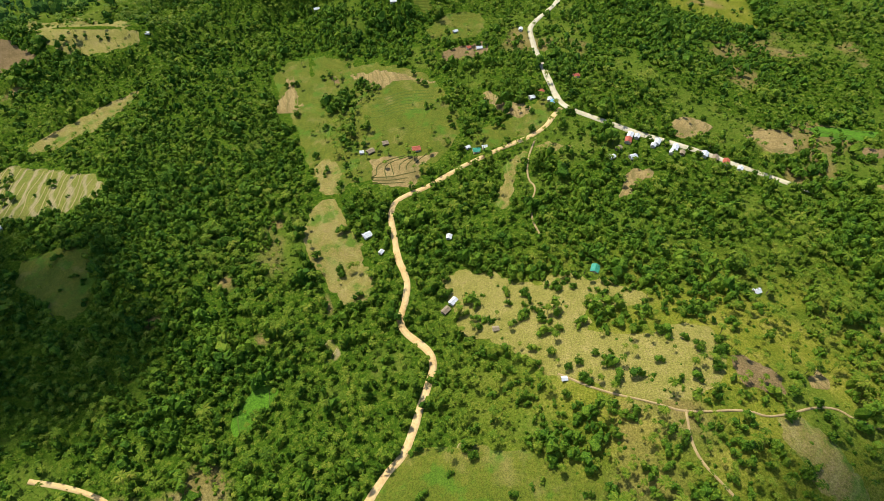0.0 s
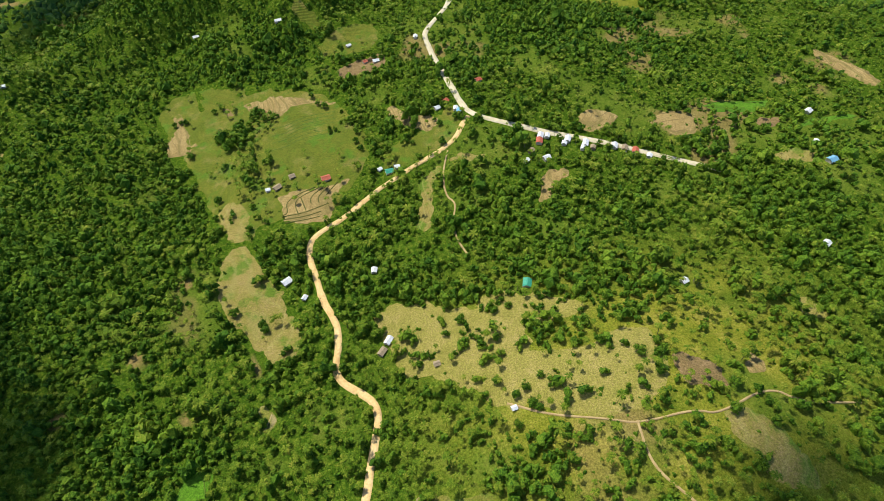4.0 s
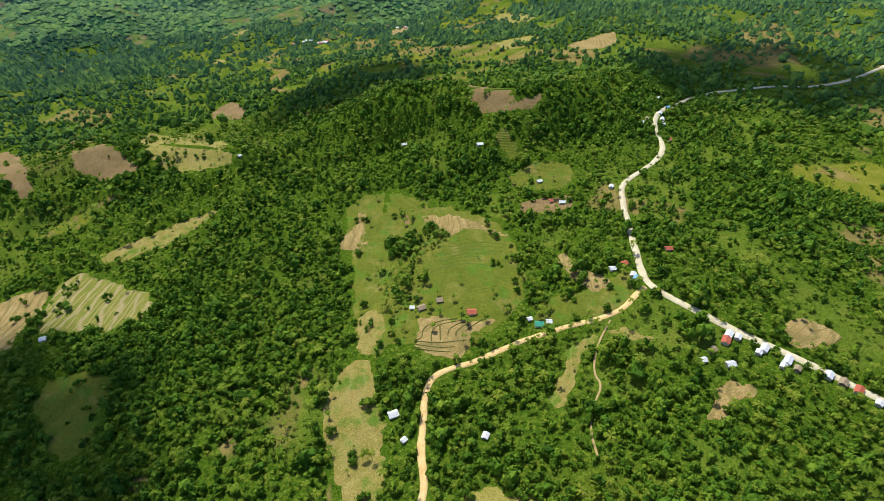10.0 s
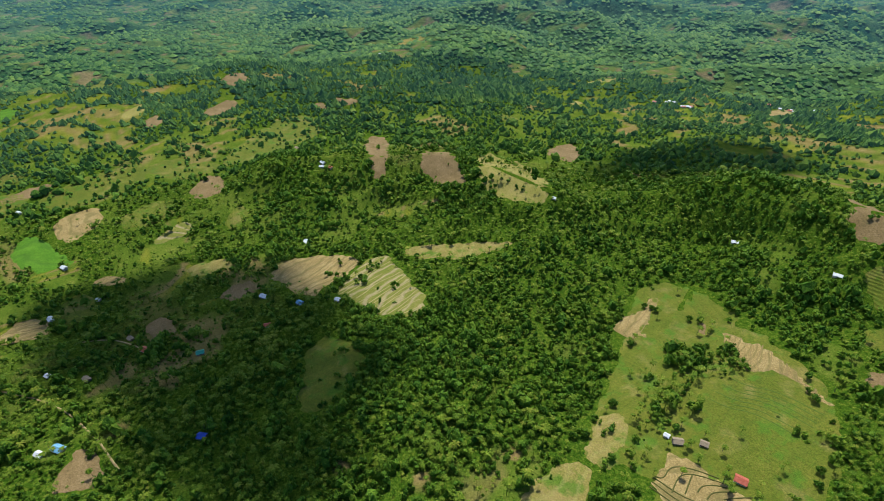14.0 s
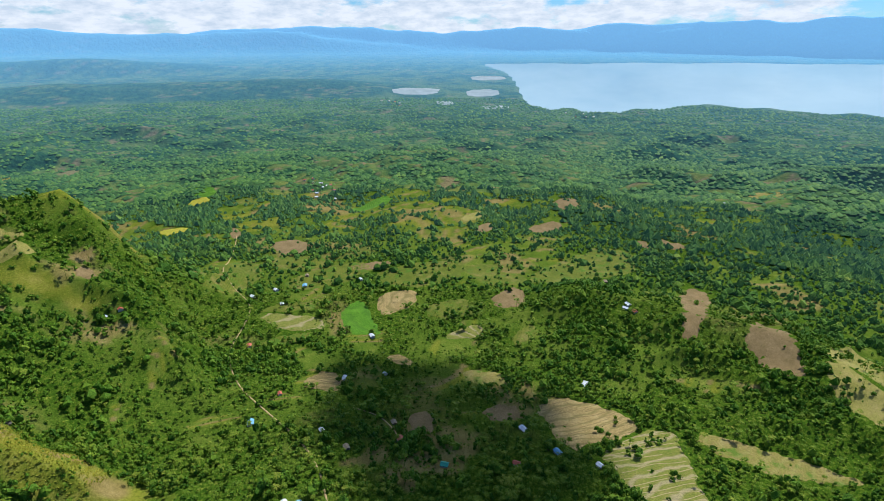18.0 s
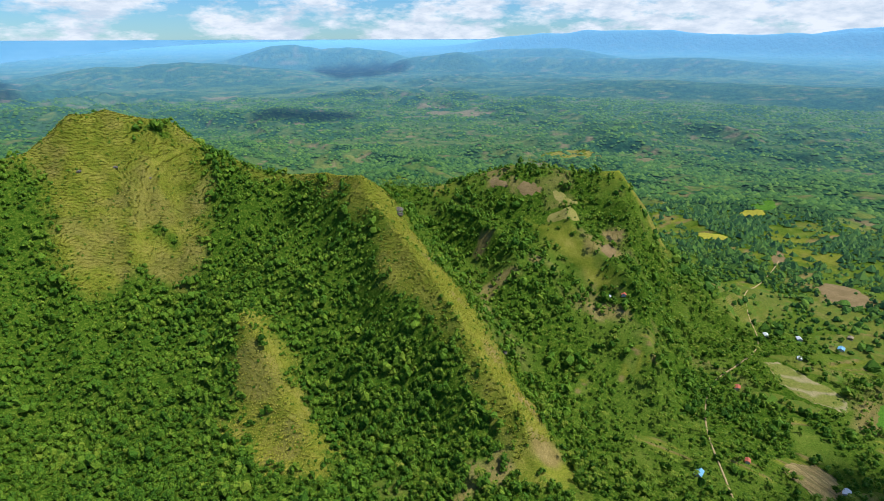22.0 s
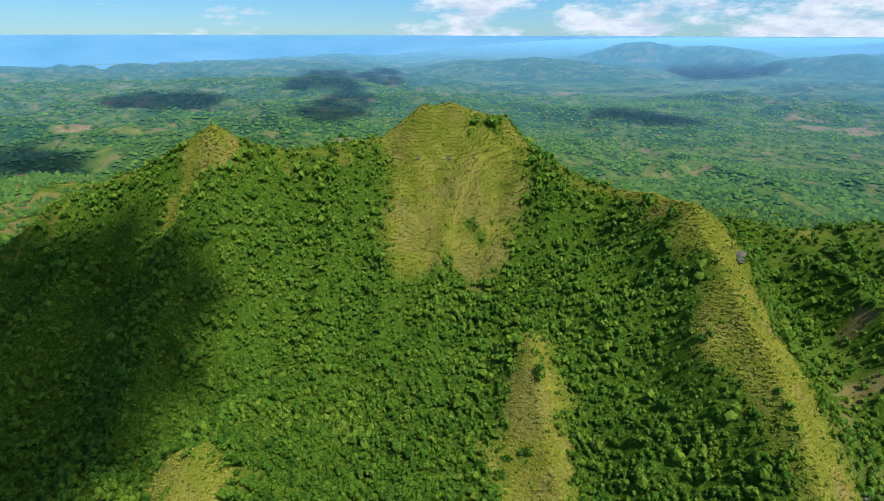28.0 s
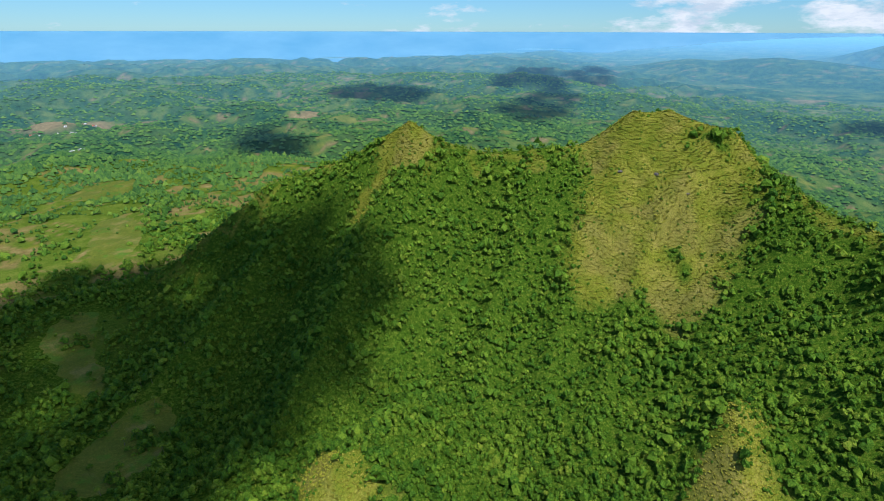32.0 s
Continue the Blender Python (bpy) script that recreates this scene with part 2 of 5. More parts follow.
cloud([(-560, 40), (-740, 20), (-850, 35), (-872, 110), (-835, 190), (-770, 245), (-700, 290), (-620, 318), (-520, 310), (-430, 285), (-345, 225), (-300, 165), (-400, 80)], 90, 1, 42, heaps=110)
cloud([(480, -800), (380, -900), (120, -840), (60, -720), (18, -610), (14, -546), (55, -480), (125, -400), (230, -340), (350, -370), (520, -500), (640, -600), (600, -720)], 180, 2, 40, heaps=150)
cloud([(101, 1236), (274, 1333), (462, 1335), (587, 1267), (588, 1114), (448, 1010), (308, 1059), (146, 1066)], 150, 3, 40)
# added cloud, which stands in for the ridge's own shade on this hillside
cloud([(-590, 1092), (-528, 1245), (-457, 1332), (-357, 1274), (-408, 1082), (-512, 1025), (-586, 948)], 150, 4, 34)
cloud([(195, 20), (240, 42), (295, 26), (290, 0), (205, -12)], 205, 5, 12, heaps=30)

for seed, far_ring in ((6, [(202, -2946), (75, -4488), (-182, -4511), (-136, -3240), (36, -2571)]), (7, [(1507, -3913), (1269, -4488), (699, -4029), (930, -3350), (1288, -3505)]), (8, [(1190, -2225), (1059, -2198), (798, -1933), (934, -1783)]),
                       (9, [(-1642, -3470), (-2011, -3675), (-2383, -3465), (-1875, -3244)]), (10, [(823, -6501), (-485, -8544), (-487, -5905), (35, -4634), (480, -4722)]), (11, [(-4826, -9047), (-6221, -8932), (-5806, -7882), (-4231, -7116)])):
    cloud([tuple(p[:2]) for p in (fold(a, b, 80.0) for a, b in far_ring)], 150, seed, 50, 6500.0, m_wisp)

# ---- materials ----
def material(name, rough=0.8):
    m = bpy.data.materials.new(name)
    m.use_nodes = True
    b = m.node_tree.nodes["Principled BSDF"]
    b.inputs["Roughness"].default_value = rough
    b.inputs["Specular IOR Level"].default_value = 0.2
    return m, m.node_tree, b


def node(tree, kind, **inputs):
    n = tree.nodes.new(kind)
    for key, value in inputs.items():
        n.inputs[key.replace("_", " ")].default_value = value
    return n


def ramp(tree, src, stops):
    r = tree.nodes.new("ShaderNodeValToRGB")
    while len(r.color_ramp.elements) < len(stops):
        r.color_ramp.elements.new(0.5)
    for e, (at, col) in zip(r.color_ramp.elements, stops):
        e.position, e.color = at, (*col, 1)
    tree.links.new(src, r.inputs["Fac"])
    return r.outputs["Color"]


def blend(tree, fac, a, b, kind="MIX"):
    m = tree.nodes.new("ShaderNodeMixRGB")
    m.blend_type = kind
    for key, v in (("Fac", fac), ("Color1", a), ("Color2", b)):
        if isinstance(v, (int, float)):
            m.inputs[key].default_value = v
        elif isinstance(v, tuple):
            m.inputs[key].default_value = (*v, 1)
        else:
            tree.links.new(v, m.inputs[key])
    return m.outputs["Color"]


def grain(tree, size, detail=4.0, rough=0.55):
    """Noise in metres of the world."""
    g = tree.nodes.new("ShaderNodeNewGeometry")
    n = node(tree, "ShaderNodeTexNoise", Scale=1.0 / size, Detail=detail, Roughness=rough)
    tree.links.new(g.outputs["Position"], n.inputs["Vector"])
    return n.outputs["Fac"]


def relief(tree, bsdf, src, strength, depth):
    b = node(tree, "ShaderNodeBump", Strength=strength, Distance=depth)
    tree.links.new(src, b.inputs["Height"])
    tree.links.new(b.outputs["Normal"], bsdf.inputs["Normal"])


def speckled(tree, colour, size=1.1, low=0.62, high=1.32):
    """Tufts, clods and stalks: small lighter and darker flecks over a colour."""
    fleck = ramp(tree, grain(tree, size, 3, 0.75), [(0.36, (low, low, low)), (0.64, (high, high, high))])
    return blend(tree, 1.0, colour, fleck, "MULTIPLY")


def plain(name, stops, size, rough=0.85, bump=0.4, depth=0.15):
    """Two scales of grain over a few colours."""
    m, t, b = material(name, rough)
    f = blend(t, 0.5, grain(t, size), grain(t, size * 0.13, 3))
    t.links.new(ramp(t, f, stops), b.inputs["Base Color"])
    relief(t, b, grain(t, size * 0.1, 3), bump, depth)
    return m


def leafy(name, stops, rough=0.55, sprays=1.0):
    """Foliage: its tone goes by the tree and the bough, with broad drifts from grove to grove and a fine grain of leaf sprays."""
    m, t, b = material(name, rough)
    g = t.nodes.new("ShaderNodeNewGeometry")
    a = t.nodes.new("ShaderNodeAttribute")
    a.attribute_name = "tone"
    f = blend(t, 0.42, a.outputs["Fac"], g.outputs["Random Per Island"])
    f = blend(t, 0.25, f, grain(t, 60, 3))
    fine = node(t, "ShaderNodeMapRange", From_Min=0.33, From_Max=0.67)
    spray = grain(t, sprays, 3, 0.7)
    t.links.new(spray, fine.inputs["Value"])
    f = blend(t, 0.34, f, fine.outputs["Result"])
    t.links.new(ramp(t, f, stops), b.inputs["Base Color"])
    relief(t, b, spray, 1.0, 0.9 * sprays)
    b.inputs["Specular IOR Level"].default_value = 0.06
    return m


def earth(name, far=False):
    """Open ground: attribute cover holds dry grass, bare soil and meadow."""
    m, t, b = material(name, 1.0)
    b.inputs["Specular IOR Level"].default_value = 0.0
    a = t.nodes.new("ShaderNodeAttribute")
    a.attribute_name = "cover"
    s = t.nodes.new("ShaderNodeSeparateColor")
    t.links.new(a.outputs["Color"], s.inputs["Color"])
    wood = ramp(t, grain(t, 4 if not far else 28, 7, 0.8), [(0.34, (0.014, 0.042, 0.004)), (0.5, (0.052, 0.105, 0.008)), (0.66, (0.16, 0.19, 0.022))] if not far else [(0.34, (0.006, 0.024, 0.004)), (0.5, (0.022, 0.070, 0.010)), (0.68, (0.07, 0.14, 0.02))])
    mead = ramp(t, blend(t, 0.5, grain(t, 30), grain(t, 2.5)), [(0.3, (0.045, 0.095, 0.010)), (0.5, (0.105, 0.155, 0.017)), (0.7, (0.20, 0.21, 0.04))])
    dry = ramp(t, blend(t, 0.5, grain(t, 25), grain(t, 2.0)), [(0.3, (0.085, 0.13, 0.010)), (0.5, (0.19, 0.20, 0.022)), (0.7, (0.33, 0.28, 0.06))])
    soil = ramp(t, blend(t, 0.5, grain(t, 18), grain(t, 1.5)), [(0.3, (0.15, 0.10, 0.035)), (0.55, (0.29, 0.20, 0.08)), (0.75, (0.45, 0.34, 0.18))])
    c = blend(t, s.outputs["Blue"], wood, mead)
    c = blend(t, s.outputs["Red"], c, dry)
    c = blend(t, s.outputs["Green"], c, soil)
    return m, t, b, c if far else speckled(t, c, 1.4)


m_ground, t, b, c = earth("ground_cover")
t.links.new(c, b.inputs["Base Color"])
relief(t, b, grain(t, 3.0, 5), 0.6, 0.8)

m_water, t, b = material("sea_water", 0.22)
open_sea = ramp(t, grain(t, 500, 4), [(0.3, (0.13, 0.36, 0.56)), (0.7, (0.20, 0.44, 0.63))])
# paler water towards the north, where the bay lies
pale_bay = ramp(t, grain(t, 700, 4), [(0.3, (0.28, 0.45, 0.54)), (0.7, (0.40, 0.56, 0.62))])
g = t.nodes.new("ShaderNodeNewGeometry")
s = t.nodes.new("ShaderNodeSeparateXYZ")
north = node(t, "ShaderNodeMapRange", From_Min=-600.0, From_Max=600.0)
t.links.new(g.outputs["Position"], s.inputs["Vector"])
t.links.new(s.outputs["Y"], north.inputs["Value"])
t.links.new(blend(t, north.outputs["Result"], open_sea, pale_bay), b.inputs["Base Color"])
b.inputs["Specular IOR Level"].default_value = 0.5

m_leaf = leafy("broad_leaves", [(0.10, (0.008, 0.030, 0.004)), (0.30, (0.032, 0.090, 0.008)), (0.48, (0.082, 0.172, 0.013)), (0.68, (0.175, 0.265, 0.020)), (0.92, (0.34, 0.34, 0.045))], 0.55, 1.1)
m_palm = leafy("palm_fronds", [(0.10, (0.022, 0.055, 0.005)), (0.36, (0.070, 0.135, 0.009)), (0.58, (0.155, 0.220, 0.016)), (0.88, (0.34, 0.30, 0.05))])
m_bark = plain("bark", [(0.3, (0.09, 0.07, 0.05)), (0.7, (0.2, 0.17, 0.13))], 0.8)


def tilled(name, stops, size, line=None, step=1.6, amount=0.0):
    """Worked ground; line is the colour of the low banks that follow the slope, one for each step of height."""
    m, t, b = material(name, 0.95)
    c = ramp(t, blend(t, 0.55, grain(t, size, 5, 0.65), grain(t, size * 0.08, 4)), stops)
    if "meadow" in name:
        worn = t.nodes.new("ShaderNodeMapRange")
        worn.inputs["From Min"].default_value, worn.inputs["From Max"].default_value, worn.inputs["To Max"].default_value = 0.54, 0.66, 0.45
        t.links.new(grain(t, 38, 5, 0.6), worn.inputs["Value"])
        c = blend(t, worn.outputs["Result"], c, (0.30, 0.23, 0.075))
        lush = t.nodes.new("ShaderNodeMapRange")
        lush.inputs["From Min"].default_value, lush.inputs["From Max"].default_value, lush.inputs["To Max"].default_value = 0.46, 0.36, 0.75
        t.links.new(grain(t, 24, 4, 0.6), lush.inputs["Value"])
        c = blend(t, lush.outputs["Result"], c, (0.075, 0.165, 0.010))
    if line:
        g = t.nodes.new("ShaderNodeNewGeometry")
        s = t.nodes.new("ShaderNodeSeparateXYZ")
        t.links.new(g.outputs["Position"], s.inputs["Vector"])
        warp = t.nodes.new("ShaderNodeMath")
        warp.operation = "MULTIPLY_ADD"
        warp.inputs[1].default_value = step * 1.6
        t.links.new(grain(t, 45, 2), warp.inputs[0])
        t.links.new(s.outputs["Z"], warp.inputs[2])
        saw = t.nodes.new("ShaderNodeMath")
        saw.operation = "PINGPONG"
        saw.inputs[1].default_value = step / 2
        t.links.new(warp.outputs[0], saw.inputs[0])
        bank = t.nodes.new("ShaderNodeMapRange")
        bank.inputs["From Min"].default_value, bank.inputs["From Max"].default_value = step * 0.20, step * 0.06
        bank.inputs["To Max"].default_value = amount
        t.links.new(saw.outputs[0], bank.inputs["Value"])
        c = blend(t, bank.outputs["Result"], c, line)
        relief(t, b, saw.outputs[0], 0.6, 0.6)
    else:
        relief(t, b, grain(t, size * 0.08, 4), 0.5, 0.4)
    t.links.new(speckled(t, c), b.inputs["Base Color"])
    return m


TILLED = {
    "tan": tilled("pale_stubble", [(0.3, (0.18, 0.135, 0.045)), (0.5, (0.312, 0.226, 0.082)), (0.7, (0.443, 0.344, 0.156))], 22, (0.164, 0.139, 0.041), 1.5, 0.65),
    "soil": tilled("brown_soil", [(0.3, (0.111, 0.093, 0.025)), (0.5, (0.212, 0.145, 0.06)), (0.7, (0.323, 0.23, 0.111))], 26),
    "meadow": tilled("green_meadow", [(0.3, (0.068, 0.108, 0.007)), (0.5, (0.118, 0.142, 0.012)), (0.7, (0.19, 0.18, 0.025))], 34, (0.06, 0.11, 0.01), 2.6, 0.15),
    "tanmeadow": tilled("dry_meadow", [(0.3, (0.124, 0.158, 0.013)), (0.5, (0.232, 0.199, 0.046)), (0.7, (0.347, 0.256, 0.108))], 24, (0.298, 0.274, 0.083), 1.8, 0.35),
    "terrace": tilled("terraced_ground", [(0.3, (0.105, 0.15, 0.015)), (0.5, (0.18, 0.188, 0.03)), (0.7, (0.27, 0.232, 0.075))], 28, (0.352, 0.285, 0.15), 1.7, 0.75),
    "rice": tilled("young_rice", [(0.3, (0.05, 0.135, 0.006)), (0.5, (0.085, 0.205, 0.010)), (0.7, (0.14, 0.27, 0.02))], 25, (0.05, 0.12, 0.01), 2.0, 0.4),
    "ripe": tilled("ripe_rice", [(0.3, (0.26, 0.25, 0.02)), (0.5, (0.38, 0.34, 0.03)), (0.7, (0.46, 0.42, 0.05))], 20),
    "dry": tilled("dry_pasture", [(0.3, (0.145, 0.154, 0.018)), (0.5, (0.256, 0.231, 0.051)), (0.7, (0.376, 0.29, 0.111))], 20),
}
m_dirt = plain("dirt_road", [(0.25, (0.46, 0.26, 0.09)), (0.5, (0.68, 0.48, 0.21)), (0.75, (0.80, 0.62, 0.34))], 14, 0.95)
m_gravel = plain("pale_gravel", [(0.25, (0.42, 0.36, 0.22)), (0.5, (0.60, 0.53, 0.36)), (0.75, (0.74, 0.68, 0.52))], 12, 0.95)
m_trail = plain("trodden_earth", [(0.25, (0.30, 0.20, 0.09)), (0.75, (0.55, 0.42, 0.2))], 6, 0.95)
m_tuft = leafy("tussock_grass", [(0.08, (0.10, 0.14, 0.010)), (0.32, (0.22, 0.24, 0.018)), (0.55, (0.36, 0.335, 0.035)), (0.9, (0.50, 0.43, 0.10))], 0.6, 2.5)
m_bush = leafy("scrub_leaves", [(0.12, (0.016, 0.05, 0.004)), (0.4, (0.05, 0.125, 0.008)), (0.65, (0.12, 0.21, 0.014)), (0.9, (0.25, 0.28, 0.03))])
m_rock = plain("dark_rock", [(0.25, (0.05, 0.045, 0.04)), (0.5, (0.14, 0.12, 0.10)), (0.75, (0.28, 0.25, 0.21))], 5, 0.9, 0.9, 0.8)
m_pond = plain("pale_pond", [(0.3, (0.24, 0.31, 0.33)), (0.7, (0.40, 0.47, 0.48))], 300, 0.3, 0.1)


def hazed_leaf():
    """Woodland of the far backdrop, its blue distance haze put in as a glow."""
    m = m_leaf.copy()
    m.name = "hazed_leaves"
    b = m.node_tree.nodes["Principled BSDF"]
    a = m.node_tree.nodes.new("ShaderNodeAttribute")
    a.attribute_name = "hazed"
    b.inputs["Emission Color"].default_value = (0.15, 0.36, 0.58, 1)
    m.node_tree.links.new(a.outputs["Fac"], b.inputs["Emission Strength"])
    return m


m_leaf_far = hazed_leaf()

# ---- the land ----
from mathutils import geometry


def mesh_object(name, verts, faces, mat, smooth_faces=True):
    """One mesh from arrays; faces all of one size."""
    verts, faces = np.asarray(verts, np.float32), np.asarray(faces, np.int32)
    me = bpy.data.meshes.new(name)
    me.vertices.add(len(verts))
    me.vertices.foreach_set("co", verts.ravel())
    n, k = faces.shape
    me.loops.add(n * k)
    me.loops.foreach_set("vertex_index", faces.ravel())
    me.polygons.add(n)
    me.polygons.foreach_set("loop_start", np.arange(0, n * k, k, dtype=np.int32))
    me.polygons.foreach_set("loop_total", np.full(n, k, np.int32))
    me.polygons.foreach_set("use_smooth", np.full(n, smooth_faces))
    me.materials.append(mat)
    me.update(calc_edges=True)
    me.validate()
    return new(name, me)


def ring_sheet(name, radii, turns, mat, level=None):
    """A sheet of rings round the hub, on the land or at one level."""
    a = np.radians(np.linspace(0, 360, turns, endpoint=False))
    rr, aa = np.meshgrid(radii, a, indexing="ij")
    x, y = HUB[0] - rr * np.sin(aa), HUB[1] + rr * np.cos(aa)
    z = height(x, y) if level is None else np.full(x.shape, level)
    n = len(radii)
    i, j = np.meshgrid(np.arange(n - 1), np.arange(turns), indexing="ij")
    k = (j + 1) % turns
    quads = np.stack([i * turns + j, i * turns + k, (i + 1) * turns + k, (i + 1) * turns + j], -1).reshape(-1, 4)[:, ::-1]
    ob = mesh_object(name, fold(x, y, z).reshape(-1, 3), quads, mat)
    return ob, x.ravel(), y.ravel(), z.ravel()


GRASS, CLEARED, WAYS = [], [], []
SLIPS = ((-622, -480, 13, 0.7), (-606, -400, 12, 0.6), (-600, -330, 17, 0.7), (-590, -262, 22, 0.8), (-578, -215, 24, 0.75), (-968, -632, 24, 0.9), (-938, -485, 20, 0.2), (-945, -385, 22, 0.8), (-770, -520, 16, 0.7), (-800, -430, 14, 0.6), (480, -940, 22, 0.8), (-880, -560, 16, 0.5), (-205, 175, 9, 0.8), (-150, 215, 8, 0.8), (-265, 250, 10, 0.8), (-230, 330, 8, 0.9), (-330, 200, 9, 0.7),
         (-513, -5315, 180, 0.9), (1068, -2609, 97, 0.9), (-964, -4764, 180, 0.9), (-4861, -9418, 194, 0.9), (-2025, -5183, 180, 0.9), (-3060, -3386, 180, 0.9), (-3084, -3020, 115, 0.9), (2227, -2252, 260, 0.9), (-2871, -3108, 113, 0.9), (-3062, -2910, 154, 0.9))   # small slips of bare earth: x, y, radius, how bare


def inside(x, y, ring):
    """Even-odd test of places against a closed ring."""
    x, y = np.asarray(x, float), np.asarray(y, float)
    xs, ys = [p[0] for p in ring], [p[1] for p in ring]
    box = (x > min(xs)) & (x < max(xs)) & (y > min(ys)) & (y < max(ys))
    px, py = x[box], y[box]
    odd = np.zeros(px.shape, bool)
    for (ax, ay), (bx, by) in zip(ring, ring[1:] + ring[:1]):
        if ay != by:
            odd ^= ((ay > py) != (by > py)) & (px < (bx - ax) * (py - ay) / (by - ay) + ax)
    hit = np.zeros(x.shape, bool)
    hit[box] = odd
    return hit


def beside(x, y, half, line):
    """Places nearer than half to a way."""
    xs, ys = [p[0] for p in line], [p[1] for p in line]
    box = (x > min(xs) - half) & (x < max(xs) + half) & (y > min(ys) - half) & (y < max(ys) + half)
    hit = np.zeros(np.shape(x), bool)
    hit[box] = near_line(x[box], y[box], line)[0] < half
    return hit


def rounded(ring, times=2, closed=True):
    """Corners cut, so that the outline runs smoothly."""
    p = np.array(ring, float)
    for _ in range(times):
        q = np.roll(p, -1, 0) if closed else p[1:]
        a = p if closed else p[:-1]
        r = np.stack([0.75 * a + 0.25 * q, 0.25 * a + 0.75 * q], 1).reshape(-1, 2)
        p = r if closed else np.concatenate([p[:1], r, p[-1:]])
    return p


def outline(ring, step=5.0, wander=4.0):
    """The same ring in short steps, with an uneven edge."""
    p = rounded(ring, 1)
    step = max(step, np.ptp(p, axis=0).max() / 30)
    out = []
    for a, b in zip(p, np.roll(p, -1, 0)):
        n = max(1, int(np.hypot(*(b - a)) / step))
        out += [a + (b - a) * k / n for k in range(n)]
    p = np.array(out)
    p[:, 0] += wander * vnoise(p[:, 0], p[:, 1], 13, 201) + 0.5 * wander * vnoise(p[:, 0], p[:, 1], 5, 203)
    p[:, 1] += wander * vnoise(p[:, 0], p[:, 1], 13, 205) + 0.5 * wander * vnoise(p[:, 0], p[:, 1], 5, 207)
    mid = p.mean(0)
    return mid + (p - mid) * 1.06


def bare(ring):
    GRASS.append([tuple(p) for p in rounded(ring)])


# open grass on the peaks, the ridge and its spurs
bare([(-190, -990), (-300, -1020), (-400, -1000), (-460, -930), (-462, -880), (-425, -820), (-395, -768), (-350, -728), (-315, -745), (-300, -775), (-270, -760), (-235, -745), (-200, -770), (-212, -850), (-235, -905), (-185, -940)])
bare([(95, -905), (50, -915), (2, -895), (16, -860), (40, -835), (70, -812), (95, -770), (112, -795), (104, -845)])
bare([(-555, -800), (-620, -775), (-655, -690), (-658, -600), (-650, -520), (-632, -420), (-620, -330), (-605, -230), (-580, -160), (-522, -185), (-536, -260), (-550, -340), (-552, -420), (-532, -465), (-556, -500), (-572, -545), (-585, -640), (-575, -735)])
bare([(-387, -600), (-415, -532), (-400, -467), (-385, -353), (-342, -338), (-309, -409), (-315, -497), (-355, -540)])
bare([(5, -490), (-37, -455), (-65, -420), (-20, -400), (22, -395), (20, -460)])
bare([(-1065, -480), (-1030, -495), (-1005, -470), (-1050, -420), (-1110, -370), (-1125, -400)])
bare([(-790, -715), (-830, -690), (-812, -650), (-785, -660)])
bare([(-865, -505), (-880, -480), (-875, -400), (-885, -330), (-860, -340), (-845, -410), (-850, -480)])
bare([(270, -870), (300, -845), (400, -770), (440, -740), (420, -775), (330, -850)])


def crest_grass(x, y):
    """How far the tops and spurs of the mountain are bare, with dry grass, 0 to 1."""
    g = np.zeros(np.shape(x))
    for k, wide in enumerate((8, 16, 24, 34)):
        wx, wy = x + wide * vnoise(x, y, 30, 71 + k) + 4 * vnoise(x, y, 9, 73), y + wide * vnoise(x, y, 30, 81 + k) + 4 * vnoise(x, y, 9, 79)
        hit = np.zeros(np.shape(x), bool)
        for ring in GRASS:
            hit |= inside(wx, wy, ring)
        g = g + 0.25 * hit
    g = g * smooth(-1.05, -0.55, fbm(x, y, 38, 121, 3))
    d, top = near_line(wx, wy, CRESTS[0][1])
    g = np.maximum(g, (1 - smooth(3, 10, d)) * smooth(170, 230, top) * 0.7)
    return g


def openness(x, y):
    """Meadow and thin scrub among the woods, 0 to 1."""
    r = np.hypot(x - HUB[0], y - HUB[1])
    m = 0.85 * np.exp(-(((x - 185) / 165) ** 4 + ((y - 125) / 120) ** 4)) * np.clip(0.75 + 0.9 * fbm(x, y, 50, 91, 3), 0, 1.1)
    village = smooth(560, 760, -x) * smooth(-330, -180, y) * (1 - smooth(500, 900, y))
    m = np.maximum(m, village * smooth(-0.1, 0.6, fbm(x, y, 80, 95, 3)) * 0.4)
    east = smooth(250, 420, x) * smooth(250, 420, -y)
    m = np.maximum(m, east * smooth(-0.1, 0.5, fbm(x, y, 130, 97, 3)) * 0.75)
    m = np.maximum(m, 0.9 * smooth(950, 1300, r) * smooth(0.30, 0.55, fbm(x, y, 150, 99, 3)))
    hill = smooth(240, 330, -y) * smooth(-720, -600, x) * (1 - smooth(330, 480, x)) * (1 - smooth(1050, 1200, r))
    behind = smooth(200, 300, -y) * smooth(-1150, -1090, x) * (1 - smooth(-680, -620, x))
    m = np.maximum(m, behind * smooth(-0.1, 0.5, fbm(x, y, 40, 107, 3)) * 0.5)
    dense = smooth(-560, -430, x) * (1 - smooth(-260, -190, x)) * smooth(60, 140, y)
    m = np.maximum(m, 0.8 * smooth(0.38, 0.6, fbm(x, y, 75, 101, 3)) * (1 - 0.85 * dense))
    return np.clip(m * (1 - hill), 0, 1)


